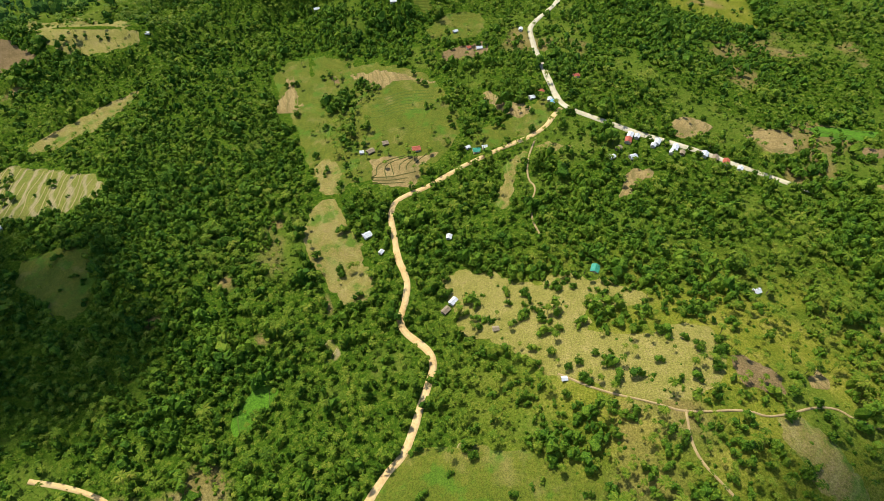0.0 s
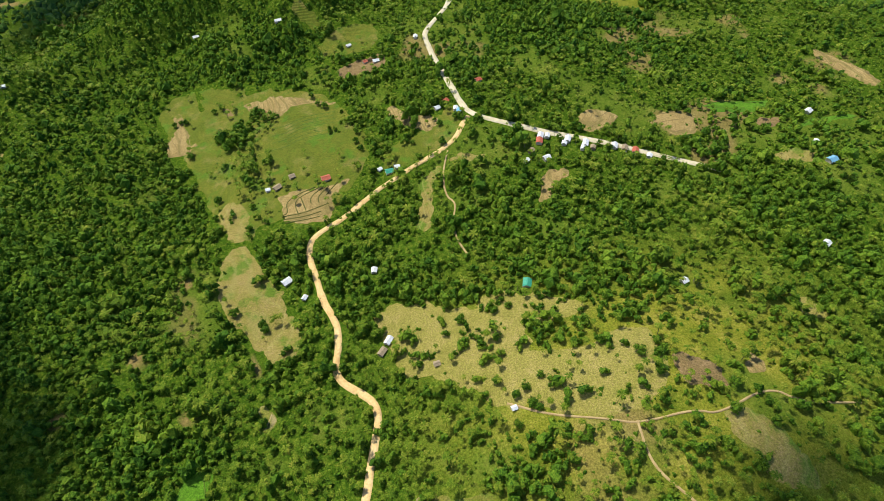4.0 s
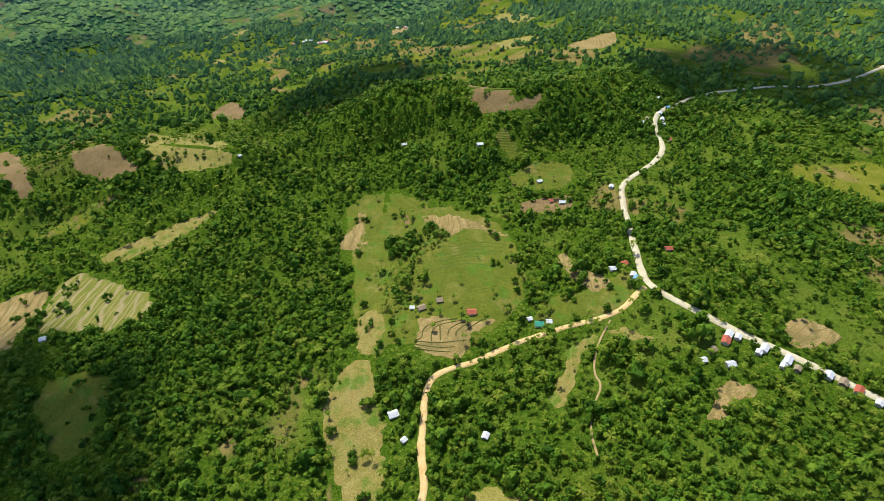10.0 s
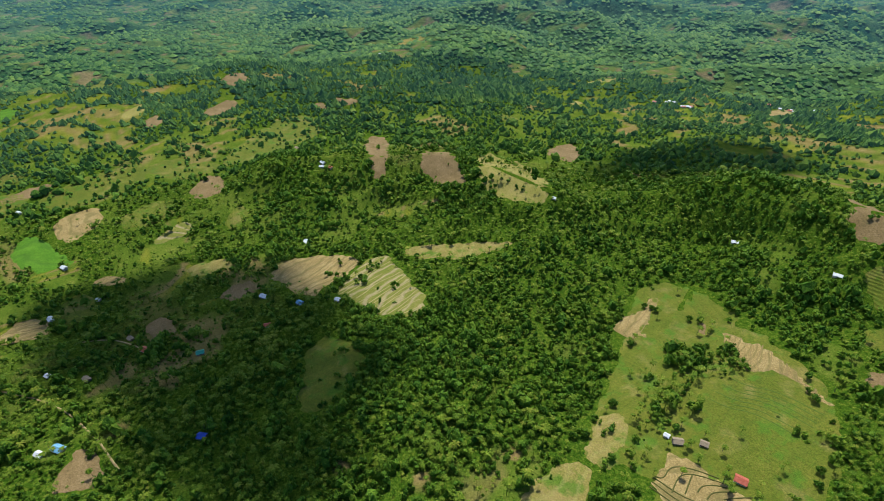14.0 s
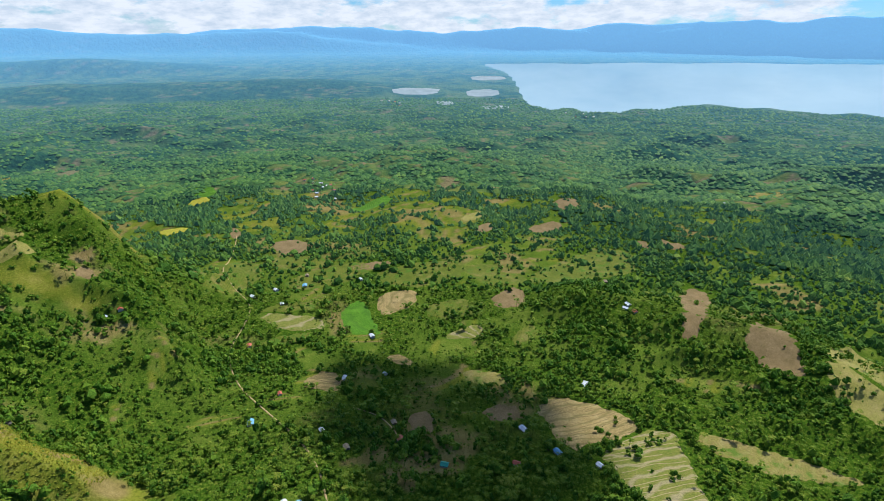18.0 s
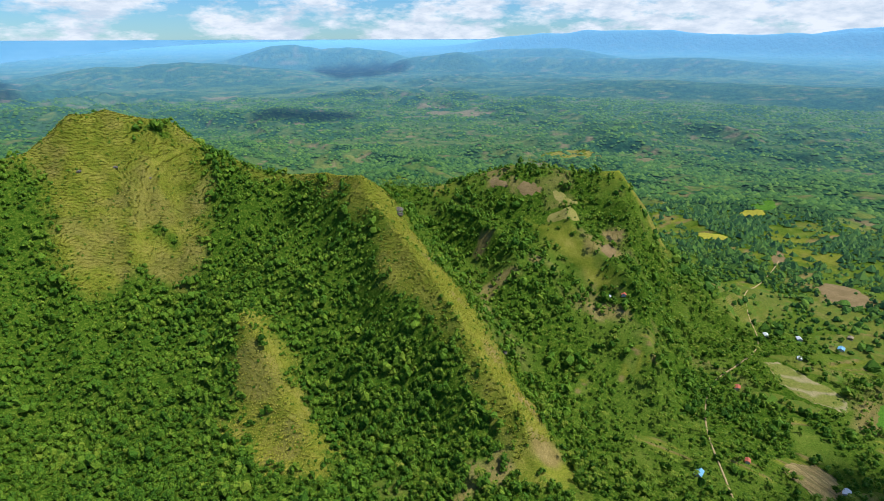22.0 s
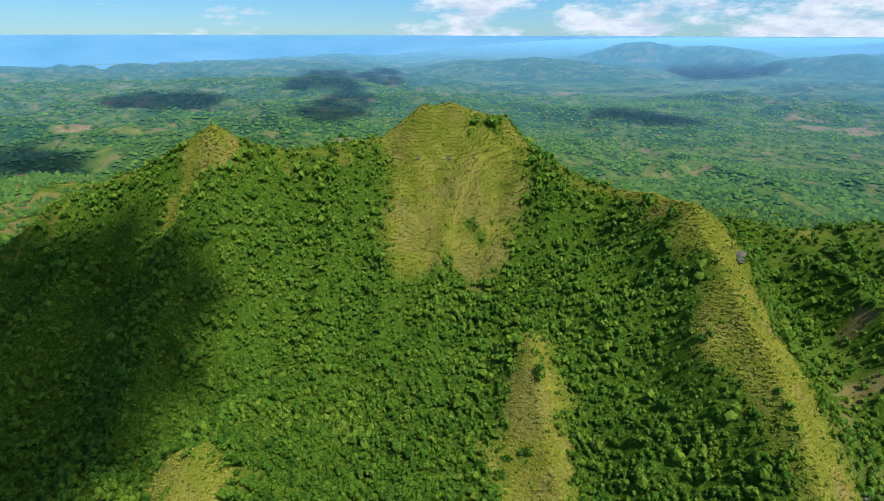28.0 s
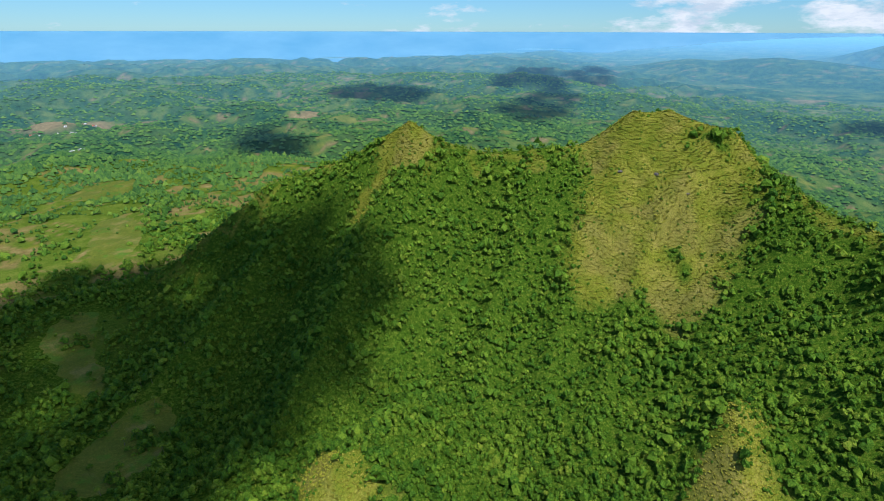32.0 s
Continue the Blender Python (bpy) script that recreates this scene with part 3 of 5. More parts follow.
def plots(x, y, size=85.0, seed=301):
    """A patchwork of small holdings: a number for the plot that a place lies in, and how far it is from the hedge round it."""
    u = (x + 0.45 * size * vnoise(x, y, size * 1.3, seed)) / size
    v = (y + 0.45 * size * vnoise(x, y, size * 1.3, seed + 1)) / size
    iu, iv = np.floor(u), np.floor(v)
    first, second, own = np.full(u.shape, 9.0), np.full(u.shape, 9.0), np.zeros(u.shape)
    for i in (-1, 0, 1):
        for j in (-1, 0, 1):
            a, b = iu + i, iv + j
            d = np.hypot(u - a - 0.1 - 0.8 * lattice(a, b, seed + 2), v - b - 0.1 - 0.8 * lattice(a, b, seed + 3))
            second = np.where(d < first, first, np.minimum(second, d))
            own = np.where(d < first, lattice(a, b, seed + 4), own)
            first = np.minimum(first, d)
    return own, second - first


def farmland(x, y):
    """Dry grass, bare soil and meadow of the worked plots, each 0 to 1."""
    r, az = np.hypot(x - HUB[0], y - HUB[1]), bearing(x, y)
    village = smooth(70, 82, az) * (1 - smooth(112, 124, az)) * smooth(650, 820, r) * (1 - 0.4 * smooth(1500, 2300, r))
    share = 0.05 + 0.16 * village + 0.14 * smooth(1000, 1400, r)
    share = share + smooth(1500, 2200, r) * smooth(115, 130, az) * (1 - smooth(205, 230, az)) * 0.16 + 0.45 * smooth(900, 1100, r) * smooth(200, 215, az) * (1 - smooth(250, 262, az)) * (1 - smooth(1900, 2800, r))
    share = share * np.clip(0.85 + 1.1 * fbm(x, y, 420, 311, 3), 0.1, 1.7)
    slope = smooth(200, 300, -y) * smooth(-1200, -1120, x) * (1 - smooth(500, 620, x)) * (1 - smooth(1150, 1250, r))
    near = 1 - smooth(560, 680, r)
    own, rim = plots(x, y)
    many = 7.31 * own / np.maximum(share * (1 - slope) * (1 - near), 1e-6)
    worked = (own < share * (1 - slope) * (1 - near)) * smooth(0.05, 0.16, rim + 0.06 * vnoise(x, y, 18, 313))
    kind = many % 1.0 - 0.25 * smooth(195, 215, az)
    return worked * (kind > 0.72), worked * ((kind > 0.55) & (kind <= 0.72)), worked * (kind <= 0.55)


def slips(x, y):
    g = np.zeros(np.shape(x))
    for cx, cy, wide, much in SLIPS:
        g = np.maximum(g, much * (1 - smooth(0.5, 1.0, np.hypot(x - cx, y - cy) / wide + 0.35 * vnoise(x, y, wide * 0.5, 17))))
    return g


radii = np.concatenate([np.geomspace(12, 300, 60, endpoint=False), np.geomspace(300, 480, 44, endpoint=False), np.arange(480, 900, 3.1), np.arange(900, 1090, 4.2), np.geomspace(1090, FOLD, 66)])
ground, gx, gy, gz = ring_sheet("ground", radii, 860, m_ground)
cover = np.zeros((len(gx), 4), np.float32)
cover[:, 0] = np.maximum(crest_grass(gx, gy), np.exp(-(((gx - 185) / 175) ** 4 + ((gy - 125) / 130) ** 4)) * np.clip(0.8 + 0.7 * fbm(gx, gy, 35, 103, 3), 0, 1))
cover[:, 1] = np.maximum.reduce([smooth(0.35, 0.6, fbm(gx, gy, 130, 105, 4)) * openness(gx, gy) * 0.8, slips(gx, gy), 0.32 * crest_grass(gx, gy) * smooth(0.0, 0.6, fbm(gx, gy, 40, 109, 3))])
cover[:, 2], cover[:, 3] = openness(gx, gy), 1
for k, worked in enumerate(farmland(gx, gy)):
    cover[:, k] = np.maximum(cover[:, k], (0.75, 0.75, 1.0)[k] * worked)
ground.data.attributes.new("cover", "FLOAT_COLOR", "POINT").data.foreach_set("color", cover.ravel())
tagged(ground, "green and dry grassy hill land with bare earth", "ground", kind="structure")

far_radii = np.concatenate([np.geomspace(FOLD, 9000, 190, endpoint=False), np.geomspace(9000, 60000, 70)])
m_far, t, b, c = earth("hazed_land", True)
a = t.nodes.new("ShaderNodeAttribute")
a.attribute_name = "hazed"
# haze painted in: colour turns blue with range, and a glow adds to it
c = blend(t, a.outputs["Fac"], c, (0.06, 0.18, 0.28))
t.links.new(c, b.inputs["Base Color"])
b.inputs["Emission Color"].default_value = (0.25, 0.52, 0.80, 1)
haze_curve = t.nodes.new("ShaderNodeMath")
haze_curve.operation = "POWER"
haze_curve.inputs[1].default_value = 1.4
t.links.new(a.outputs["Fac"], haze_curve.inputs[0])
t.links.new(haze_curve.outputs[0], b.inputs["Emission Strength"])
relief(t, b, grain(t, 22, 4), 0.8, 9)
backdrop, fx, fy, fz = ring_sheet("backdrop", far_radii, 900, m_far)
tagged(backdrop, "distant wooded hills, plains and mountains under painted blue haze", "distance", kind="structure")
cover = np.zeros((len(fx), 4), np.float32)
plain_land = 1 - smooth(14, 40, fz)
cover[:, 2], cover[:, 3] = np.maximum(0.35 * openness(fx, fy), plain_land * smooth(-0.2, 0.3, fbm(fx, fy * 2.5, 420, 115, 4))), 1
cover[:, 1] = slips(fx, fy)
for k, worked in enumerate(farmland(fx, fy)):
    cover[:, k] = np.maximum(cover[:, k], (0.7, 0.7, 0.9)[k] * worked)
backdrop.data.attributes.new("cover", "FLOAT_COLOR", "POINT").data.foreach_set("color", cover.ravel())
# amount of painted haze, growing with true range
hazed = 1 - np.exp(-np.maximum(np.hypot(fx - HUB[0], fy - HUB[1]) - 1300, 0) / 12500)
backdrop.data.attributes.new("hazed", "FLOAT", "POINT").data.foreach_set("value", hazed.astype(np.float32))

water, *_ = ring_sheet("water", np.geomspace(3800, 70000, 40), 240, m_water, 0.0)
tagged(water, "calm pale blue bay and open sea", "water", kind="structure")


# ---- fields and roads ----
def draped(name, ring, mat, lift=0.5):
    """A worked plot that follows the slope, its rim sunk into the ground."""
    p = outline(ring)
    low, high = p.min(0), p.max(0)
    step = max(6.0, np.hypot(*(high - low)) / 26)
    gx, gy = np.meshgrid(np.arange(low[0], high[0], step), np.arange(low[1], high[1], step))
    gx = (gx + 0.5 * step * (np.arange(len(gx)) % 2)[:, None]).ravel()
    gy = gy.ravel()
    core = inside(gx, gy, [tuple(q) for q in p]) & (near_line(gx, gy, [(q[0], q[1], 0) for q in np.concatenate([p, p[:1]])])[0] > 0.3 * step)
    flat = [Vector(q) for q in np.concatenate([p, np.stack([gx[core], gy[core]], -1)])]
    got = geometry.delaunay_2d_cdt(flat, [], [list(range(len(p)))], 1, 0.01)
    v = np.array([tuple(q) for q in got[0]])
    rim = np.array([any(i < len(p) for i in src) for src in got[3]])
    z = height(v[:, 0], v[:, 1]) + np.where(rim, -0.3, lift)
    f = np.array([t for t in got[2] if len(t) == 3])
    a, b, c = v[f[:, 0]], v[f[:, 1]], v[f[:, 2]]
    turned = (b[:, 0] - a[:, 0]) * (c[:, 1] - a[:, 1]) - (b[:, 1] - a[:, 1]) * (c[:, 0] - a[:, 0]) < 0
    f[turned] = f[turned][:, ::-1]
    return mesh_object(name, fold(v[:, 0], v[:, 1], z), f, mat)


ROWS = []
FIELD_LABELS = {
    "tan": "pale harvested field with low earth banks", "soil": "brown ploughed field of bare soil", "meadow": "open green meadow on the slope",
    "tanmeadow": "half dry meadow turning brown", "terrace": "terraced field with pale banks", "rice": "bright green field of young rice", "dry": "dry yellow pasture with thin grass", "ripe": "yellow field of ripening rice",
}
FIELD_NAMES = {"tan": "stubble_field", "soil": "ploughed_field", "meadow": "meadow", "tanmeadow": "dry_meadow", "terrace": "terraced_field", "rice": "rice_field", "ripe": "rice_field", "dry": "pasture"}


def field(kind, ring, lift=0.5):
    CLEARED.append((0.22 if kind == "dry" else 0.30 if kind == "meadow" and ring[0][0] < -840 else 0.02 if kind in ("tan", "rice", "ripe") else 0.04, [tuple(p) for p in outline(ring)]))
    ob = tagged(draped(FIELD_NAMES[kind], ring, TILLED[kind], lift), FIELD_LABELS[kind], "field", group="fields of the valley")
    x, y = np.mean(ring, axis=0)
    if kind in ("tan", "terrace", "rice") and lift > 0.4 and np.hypot(x - HUB[0], y - HUB[1]) < 900 and (x, y) != (0, 0):
        ROWS.append((ob, kind, ring))
    return ob


def way(name, line, wide, mat, label, clear=2.0):
    """A road or path as a cambered strip with worn, uneven edges."""
    p = rounded(line, 3, False)
    d = np.gradient(p, axis=0)
    d /= np.hypot(*d.T)[:, None]
    side = np.stack([-d[:, 1], d[:, 0]], -1)
    cols = []
    for u, up in ((-1.15, -0.7), (-0.95, 0.55), (0.0, 0.8), (0.95, 0.55), (1.15, -0.7)):
        w = wide / 2 * u * (1 + 0.22 * vnoise(p[:, 0] + 90 * u, p[:, 1], 14, 9))
        q = p + side * w[:, None]
        cols.append(np.concatenate([q, (height(q[:, 0], q[:, 1]) + up)[:, None]], -1))
    v = np.stack(cols, 1)
    n, k = v.shape[:2]
    i, j = np.meshgrid(np.arange(n - 1), np.arange(k - 1), indexing="ij")
    f = np.stack([i * k + j, i * k + j + 1, (i + 1) * k + j + 1, (i + 1) * k + j], -1).reshape(-1, 4)[:, ::-1]
    v = v.reshape(-1, 3)
    WAYS.append((wide / 2 + clear, [(a, b, 0) for a, b in p]))
    return tagged(mesh_object(name, fold(v[:, 0], v[:, 1], v[:, 2]), f, mat), label, "road", kind="structure")


plot = field("tan", [(-134, 438), (-108, 447), (-82, 446), (-46, 451), (-47, 440), (-65, 426), (-68, 416), (-67, 393), (-88, 390), (-124, 389), (-130, 413)])
field("meadow", [(-314, 687), (-246, 703), (-129, 662), (-45, 607), (-22, 516), (-23, 479), (-43, 454), (-72, 394), (-123, 384), (-141, 395), (-180, 368), (-217, 447), (-238, 513), (-286, 575)], 0.2)
field("tanmeadow", [(-206, 330), (-174, 382), (-149, 344), (-125, 288), (-106, 244), (-149, 224), (-173, 265)], 0.2)
field("meadow", [(-9, 484), (63, 508), (91, 543), (99, 493), (91, 473), (6, 438)], 0.2)
CLEARED.append((0.25, [tuple(p) for p in outline([(499, -545), (522, -642), (502, -673), (451, -670), (404, -581), (411, -508), (428, -479)])]))   # a green clearing with scattered trees
CLEARED.append((0.25, [tuple(p) for p in outline([(244, -373), (286, -459), (293, -562), (269, -611), (236, -551), (217, -456), (192, -386)])]))   # a green clearing with scattered trees
high_meadow = field("meadow", [(-156, 528), (-152, 610), (-51, 603), (-36, 552), (-37, 501), (-66, 473), (-133, 458)])
field("meadow", [(-303, 684), (-248, 687), (-203, 652), (-219, 596), (-199, 523), (-195, 488), (-222, 481), (-253, 559)])
field("tan", [(-195, 655), (-145, 651), (-107, 635), (-52, 608), (-56, 596), (-111, 618), (-132, 593), (-166, 618)])
field("tan", [(-287, 669), (-272, 653), (-244, 578), (-258, 566), (-284, 568), (-294, 592), (-282, 612)])
field("soil", [(-230, 648), (-213, 657), (-195, 632), (-213, 624)])
field("tanmeadow", [(-197, 450), (-176, 444), (-161, 405), (-169, 377), (-185, 374), (-205, 427)])
field("meadow", [(-242, 511), (-200, 499), (-187, 462), (-216, 453)])
field("tanmeadow", [(-180, 325), (-154, 342), (-128, 292), (-151, 276)])
field("tanmeadow", [(-152, 239), (-121, 276), (-104, 245), (-109, 219), (-134, 208)])
field("tan", [(11, 580), (41, 542), (77, 516), (72, 501), (53, 495), (32, 520), (9, 557)])
field("meadow", [(5, 471), (64, 500), (91, 476), (5, 441)])
field("tanmeadow", [(74, 449), (122, 432), (114, 424), (81, 434), (56, 421), (50, 378), (33, 337), (21, 356), (35, 399), (31, 417)])
field("tan", [(-724, 306), (-720, 361), (-653, 431), (-623, 395), (-623, 356), (-602, 313), (-686, 297)])
field("terrace", [(-607, 361), (-635, 447), (-609, 456), (-463, 426), (-482, 372), (-577, 346)])
field("soil", [(-802, 649), (-878, 754), (-661, 665), (-688, 650)])
field("dry", [(-805, 822), (-698, 869), (-509, 718), (-578, 665), (-659, 679)])
field("soil", [(-183, 903), (-193, 1132), (-102, 865), (-42, 922), (-46, 884), (-115, 843)])
field("meadow", [(-114, 812), (-93, 825), (-57, 784), (-78, 772)])
field("meadow", [(-76, 752), (17, 792), (20, 721), (-56, 704)])
field("soil", [(-51, 681), (29, 702), (15, 660), (-45, 651)])
field("soil", [(-1099, 715), (-1031, 760), (-805, 580), (-825, 562)])
field("meadow", [(-1340, 587), (-1350, 668), (-1286, 713), (-1162, 573), (-1138, 471)])
field("meadow", [(-530, 279), (-466, 310), (-425, 288), (-404, 221), (-426, 197)])
field("soil", [(-749, 978), (-715, 1041), (-636, 955), (-692, 920)])
field("tanmeadow", [(-623, 494), (-509, 617), (-492, 608), (-527, 525), (-594, 475)])
field("dry", [(63, 183), (121, 146), (182, 165), (191, 130), (179, 103), (136, 82), (89, 98), (55, 147)])
field("soil", [(198, 129), (231, 110), (224, 89), (189, 96)])
field("tan", [(261, 127), (277, 115), (262, 95), (249, 104)])
field("tanmeadow", [(203, 75), (244, 73), (261, 12), (224, 13)])
field("dry", [(89, 188), (139, 183), (150, 202), (75, 240), (58, 213)])
field("rice", [(412, 485), (513, 485), (497, 458), (435, 458)])
field("rice", [(519, 426), (585, 431), (596, 417), (520, 408)])
field("tan", [(330, 461), (375, 476), (399, 444), (365, 417), (340, 437)])
field("tan", [(231, 469), (278, 495), (299, 459), (248, 439)])
field("soil", [(469, 445), (508, 442), (483, 417), (461, 423)])
field("tanmeadow", [(455, 379), (505, 371), (474, 342), (447, 359)])
field("tan", [(650, 591), (669, 562), (695, 501), (671, 473), (642, 561)])
field("tan", [(174, 388), (202, 396), (205, 377), (179, 363), (170, 344), (151, 341), (164, 363)])
field("dry", [(343, 182), (373, 149), (355, 141), (336, 161)])
field("tan", [(1087, 1081), (1134, 1049), (1092, 984), (1046, 1011)])
field("meadow", [(-80, 40), (-52, 66), (15, 58), (76, 36), (70, 0), (-12, -10), (-82, 0)])
field("terrace", [(-26, 70), (-5, 67), (-2, 53), (-27, 59)])
field("rice", [(-200, 127), (-176, 123), (-186, 93), (-211, 75), (-218, 89)])
field("terrace", [(-146, 175), (-133, 170), (-129, 146), (-142, 148)])
field("tan", [(-824, -40), (-859, -9), (-812, 30), (-786, 15), (-796, -32)])
field("tan", [(-906, 82), (-906, 121), (-863, 138), (-877, 92)])
field("soil", [(-1091, 303), (-1136, 379), (-1031, 365), (-1036, 304)])
field("terrace", [(-966, 196), (-988, 263), (-944, 266), (-939, 204)])
field("terrace", [(-1065, -167), (-1047, -48), (-1004, -12), (-988, -102)])
field("rice", [(-1078, -1), (-1112, 42), (-1026, 61), (-965, 82), (-982, 10)])
field("meadow", [(-1281, 518), (-1317, 587), (-1261, 694), (-1158, 635), (-1139, 423), (-1173, 394)])
field("soil", [(-792, 643), (-779, 671), (-691, 672), (-667, 640)])
field("soil", [(-1050, 689), (-1025, 742), (-813, 601), (-814, 565)])
field("soil", [(-725, 114), (-729, 155), (-665, 153), (-661, 119)])
field("soil", [(-723, 219), (-726, 269), (-679, 282), (-681, 235)])
field("tanmeadow", [(-839, 211), (-817, 271), (-777, 289), (-794, 213)])
field("rice", [(-2008, -579), (-2006, -511), (-1918, -460), (-1905, -529)])
field("soil", [(-1269, -21), (-1302, 83), (-1266, 109), (-1242, 32)])
field("meadow", [(-1354, -216), (-1356, -81), (-1284, -22), (-1244, -144)])
field("meadow", [(-1244, 252), (-1272, 336), (-1222, 367), (-1192, 283)])
field("dry", [(-926, -515), (-948, -505), (-946, -451), (-926, -469)])
field("meadow", [(-2273, -1703), (-2491, -1573), (-2418, -1414), (-2207, -1476)])
field("meadow", [(784, -970), (738, -1033), (588, -910), (560, -793), (595, -764)])
field("meadow", [(880, -1150), (1000, -1100), (1080, -1250), (940, -1320)])
field("dry", [(-989, 1337), (-933, 1354), (-927, 1304), (-959, 1294)])
field("dry", [(-208, 1456), (-109, 1483), (-91, 1396), (-179, 1377)])
field("tan", [(-37, 1390), (81, 1452), (90, 1358), (12, 1323)])
field("dry", [(-267, 1758), (-138, 1749), (-130, 1633), (-216, 1651)])
field("tanmeadow", [(-1103, 1559), (-1011, 1657), (-980, 1605), (-1030, 1517)])
field("tan", [(-579, 1670), (-567, 1848), (-520, 1761), (-505, 1559)])
field("meadow", [(-997, 1060), (-921, 1077), (-910, 1040), (-954, 1031)])
field("soil", [(-1400, 758), (-1350, 781), (-1333, 760), (-1364, 739)])
field("soil", [(-1392, 814), (-1322, 856), (-1302, 822), (-1355, 800)])
field("rice", [(-1787, -61), (-1900, 44), (-1890, 121), (-1799, 83)])
field("soil", [(-1547, 486), (-1580, 595), (-1496, 585), (-1482, 501)])
field("soil", [(-1757, 630), (-1751, 702), (-1643, 683), (-1647, 615)])
field("tanmeadow", [(-1851, 1353), (-1846, 1454), (-1768, 1460), (-1745, 1345)])
field("soil", [(-1651, -357), (-1551, -294), (-1492, -317)])
field("soil", [(-1490, -215), (-1496, -128), (-1360, -95), (-1384, -181)])
field("soil", [(-530, 12), (-500, -15), (-480, -25), (-455, 20), (-483, 29)])
# the village's small holdings and the hill behind the ridge
field("soil", [(-1543, 341), (-1592, 399), (-1500, 384), (-1476, 340)])
field("soil", [(-869, -607), (-876, -565), (-861, -564), (-850, -587)])
field("soil", [(-883, -563), (-922, -527), (-903, -521), (-880, -545)])
field("soil", [(-922, -388), (-935, -368), (-893, -351), (-887, -370)])
field("meadow", [(-1278, -322), (-1376, -238), (-1239, -178), (-1132, -229), (-1089, -270)])
field("meadow", [(-1216, -134), (-1306, 9), (-1264, 64), (-1190, 14), (-1156, -107)])
field("meadow", [(-1240, 49), (-1301, 263), (-1210, 268), (-1154, 177), (-1167, 94)])
field("meadow", [(-967, -133), (-992, -50), (-963, -51), (-937, -121)])
field("meadow", [(-1059, -172), (-1112, -108), (-1089, -41), (-1070, -50), (-1065, -120)])
field("meadow", [(-1072, 160), (-1101, 261), (-1030, 249), (-1009, 169)])
field("meadow", [(-1213, 268), (-1210, 392), (-1151, 399), (-1129, 308)], 0.25)
field("meadow", [(-930, 310), (-961, 363), (-912, 362), (-883, 316)])
field("meadow", [(-1197, 427), (-1265, 529), (-1166, 502), (-1111, 439)], 0.25)
field("meadow", [(-851, 25), (-890, 75), (-808, 82), (-789, 42)])
field("dry", [(-2366, -1690), (-2564, -1494), (-2229, -1254), (-2164, -1512)])
field("meadow", [(-1873, -407), (-1899, -330), (-1819, -309), (-1824, -386)])
field("ripe", [(-1885, -555), (-1918, -508), (-1872, -467), (-1844, -535)], 0.7)
field("ripe", [(-1612, -545), (-1622, -469), (-1580, -453), (-1571, -520)])
field("tan", [(-1133, 76), (-1145, 157), (-1073, 147), (-1031, 84), (-1062, 72)])
field("dry", [(-898, -492), (-929, -451), (-910, -428), (-873, -471)], 0.7)
field("dry", [(-1636, 312), (-1728, 413), (-1615, 368), (-1594, 315)])
field("soil", [(-1729, 609), (-1745, 647), (-1720, 686), (-1685, 689), (-1673, 648), (-1703, 620)])
# pasture on the shaded eastern slope of the mountain
field("meadow", [(511, -588), (513, -641), (470, -673), (425, -597), (345, -541), (351, -504), (448, -551)], 0.3)
field("meadow", [(293, -413), (288, -509), (257, -536), (207, -483), (205, -395), (263, -377)], 0.3)
field("dry", [(-42, 241), (1, 252), (66, 218), (95, 184), (87, 125), (60, 106), (15, 160), (-19, 168), (-26, 198)], 0.25)
way("road_1", [(-90, 20), (-76, 46), (-65, 56), (-57, 82), (-48, 120), (-42, 141), (-48, 159), (-73, 180), (-78, 197), (-72, 222), (-74, 249), (-86, 274), (-91, 306), (-99, 341), (-95, 365), (-62, 385), (-38, 405), (-14, 424), (6, 435), (42, 450), (70, 459), (90, 474), (100, 492), (110, 505)], 6.6, m_dirt, "winding sandy orange dirt road", 1.0)
way("road_2", [(640, 1330), (563, 1247), (455, 1160), (392, 1160), (330, 1146), (257, 1103), (192, 1044), (143, 945), (142, 905), (153, 842), (138, 790), (90, 731), (87, 705), (98, 605), (107, 535), (112, 511), (142, 484), (188, 461), (250, 427), (290, 407), (330, 385), (380, 350)], 7.6, m_gravel, "wide pale gravel main road", 1.0)
way("road_3", [(-470, 35), (-488, 32), (-523, 28), (-549, 21), (-593, 11), (-652, -16), (-725, -69), (-800, -130), (-889, -172), (-947, -182), (-988, -176), (-1060, -172), (-1109, -187), (-1249, -285), (-1399, -287), (-1539, -314)], 2.2, m_trail, "narrow reddish dirt road through the village", -0.9)
way("path_1", [(-373, 42), (-342, 38), (-315, 31), (-300, 26), (-270, 10)], 4.0, m_dirt, "short piece of reddish dirt path", 2.0)
way("path_2", [(60, 118), (89, 98), (128, 84), (146, 75), (190, 77), (205, 70), (259, 88), (279, 71), (330, 66)], 1.7, m_trail, "narrow trodden trail over dry pasture", 0.5)
way("path_3", [(146, 78), (143, 45), (158, 23), (173, 0), (180, -40)], 1.7, m_trail, "narrow trodden trail over dry pasture", 0.5)
way("path_4", [(75, 455), (62, 420), (60, 385), (69, 372), (62, 350), (58, 320), (66, 290)], 2.0, m_trail, "narrow trodden trail between trees", 0.5)
way("path_5", [(-655, 104), (-690, 95), (-725, 75), (-740, 40)], 1.8, m_trail, "narrow trodden trail to a farmhouse", 0.5)


def pond(ring):
    return tagged(draped("pond", ring, m_pond, 2.0), "pale shallow fish pond by the bay", "pond", group="fish ponds")


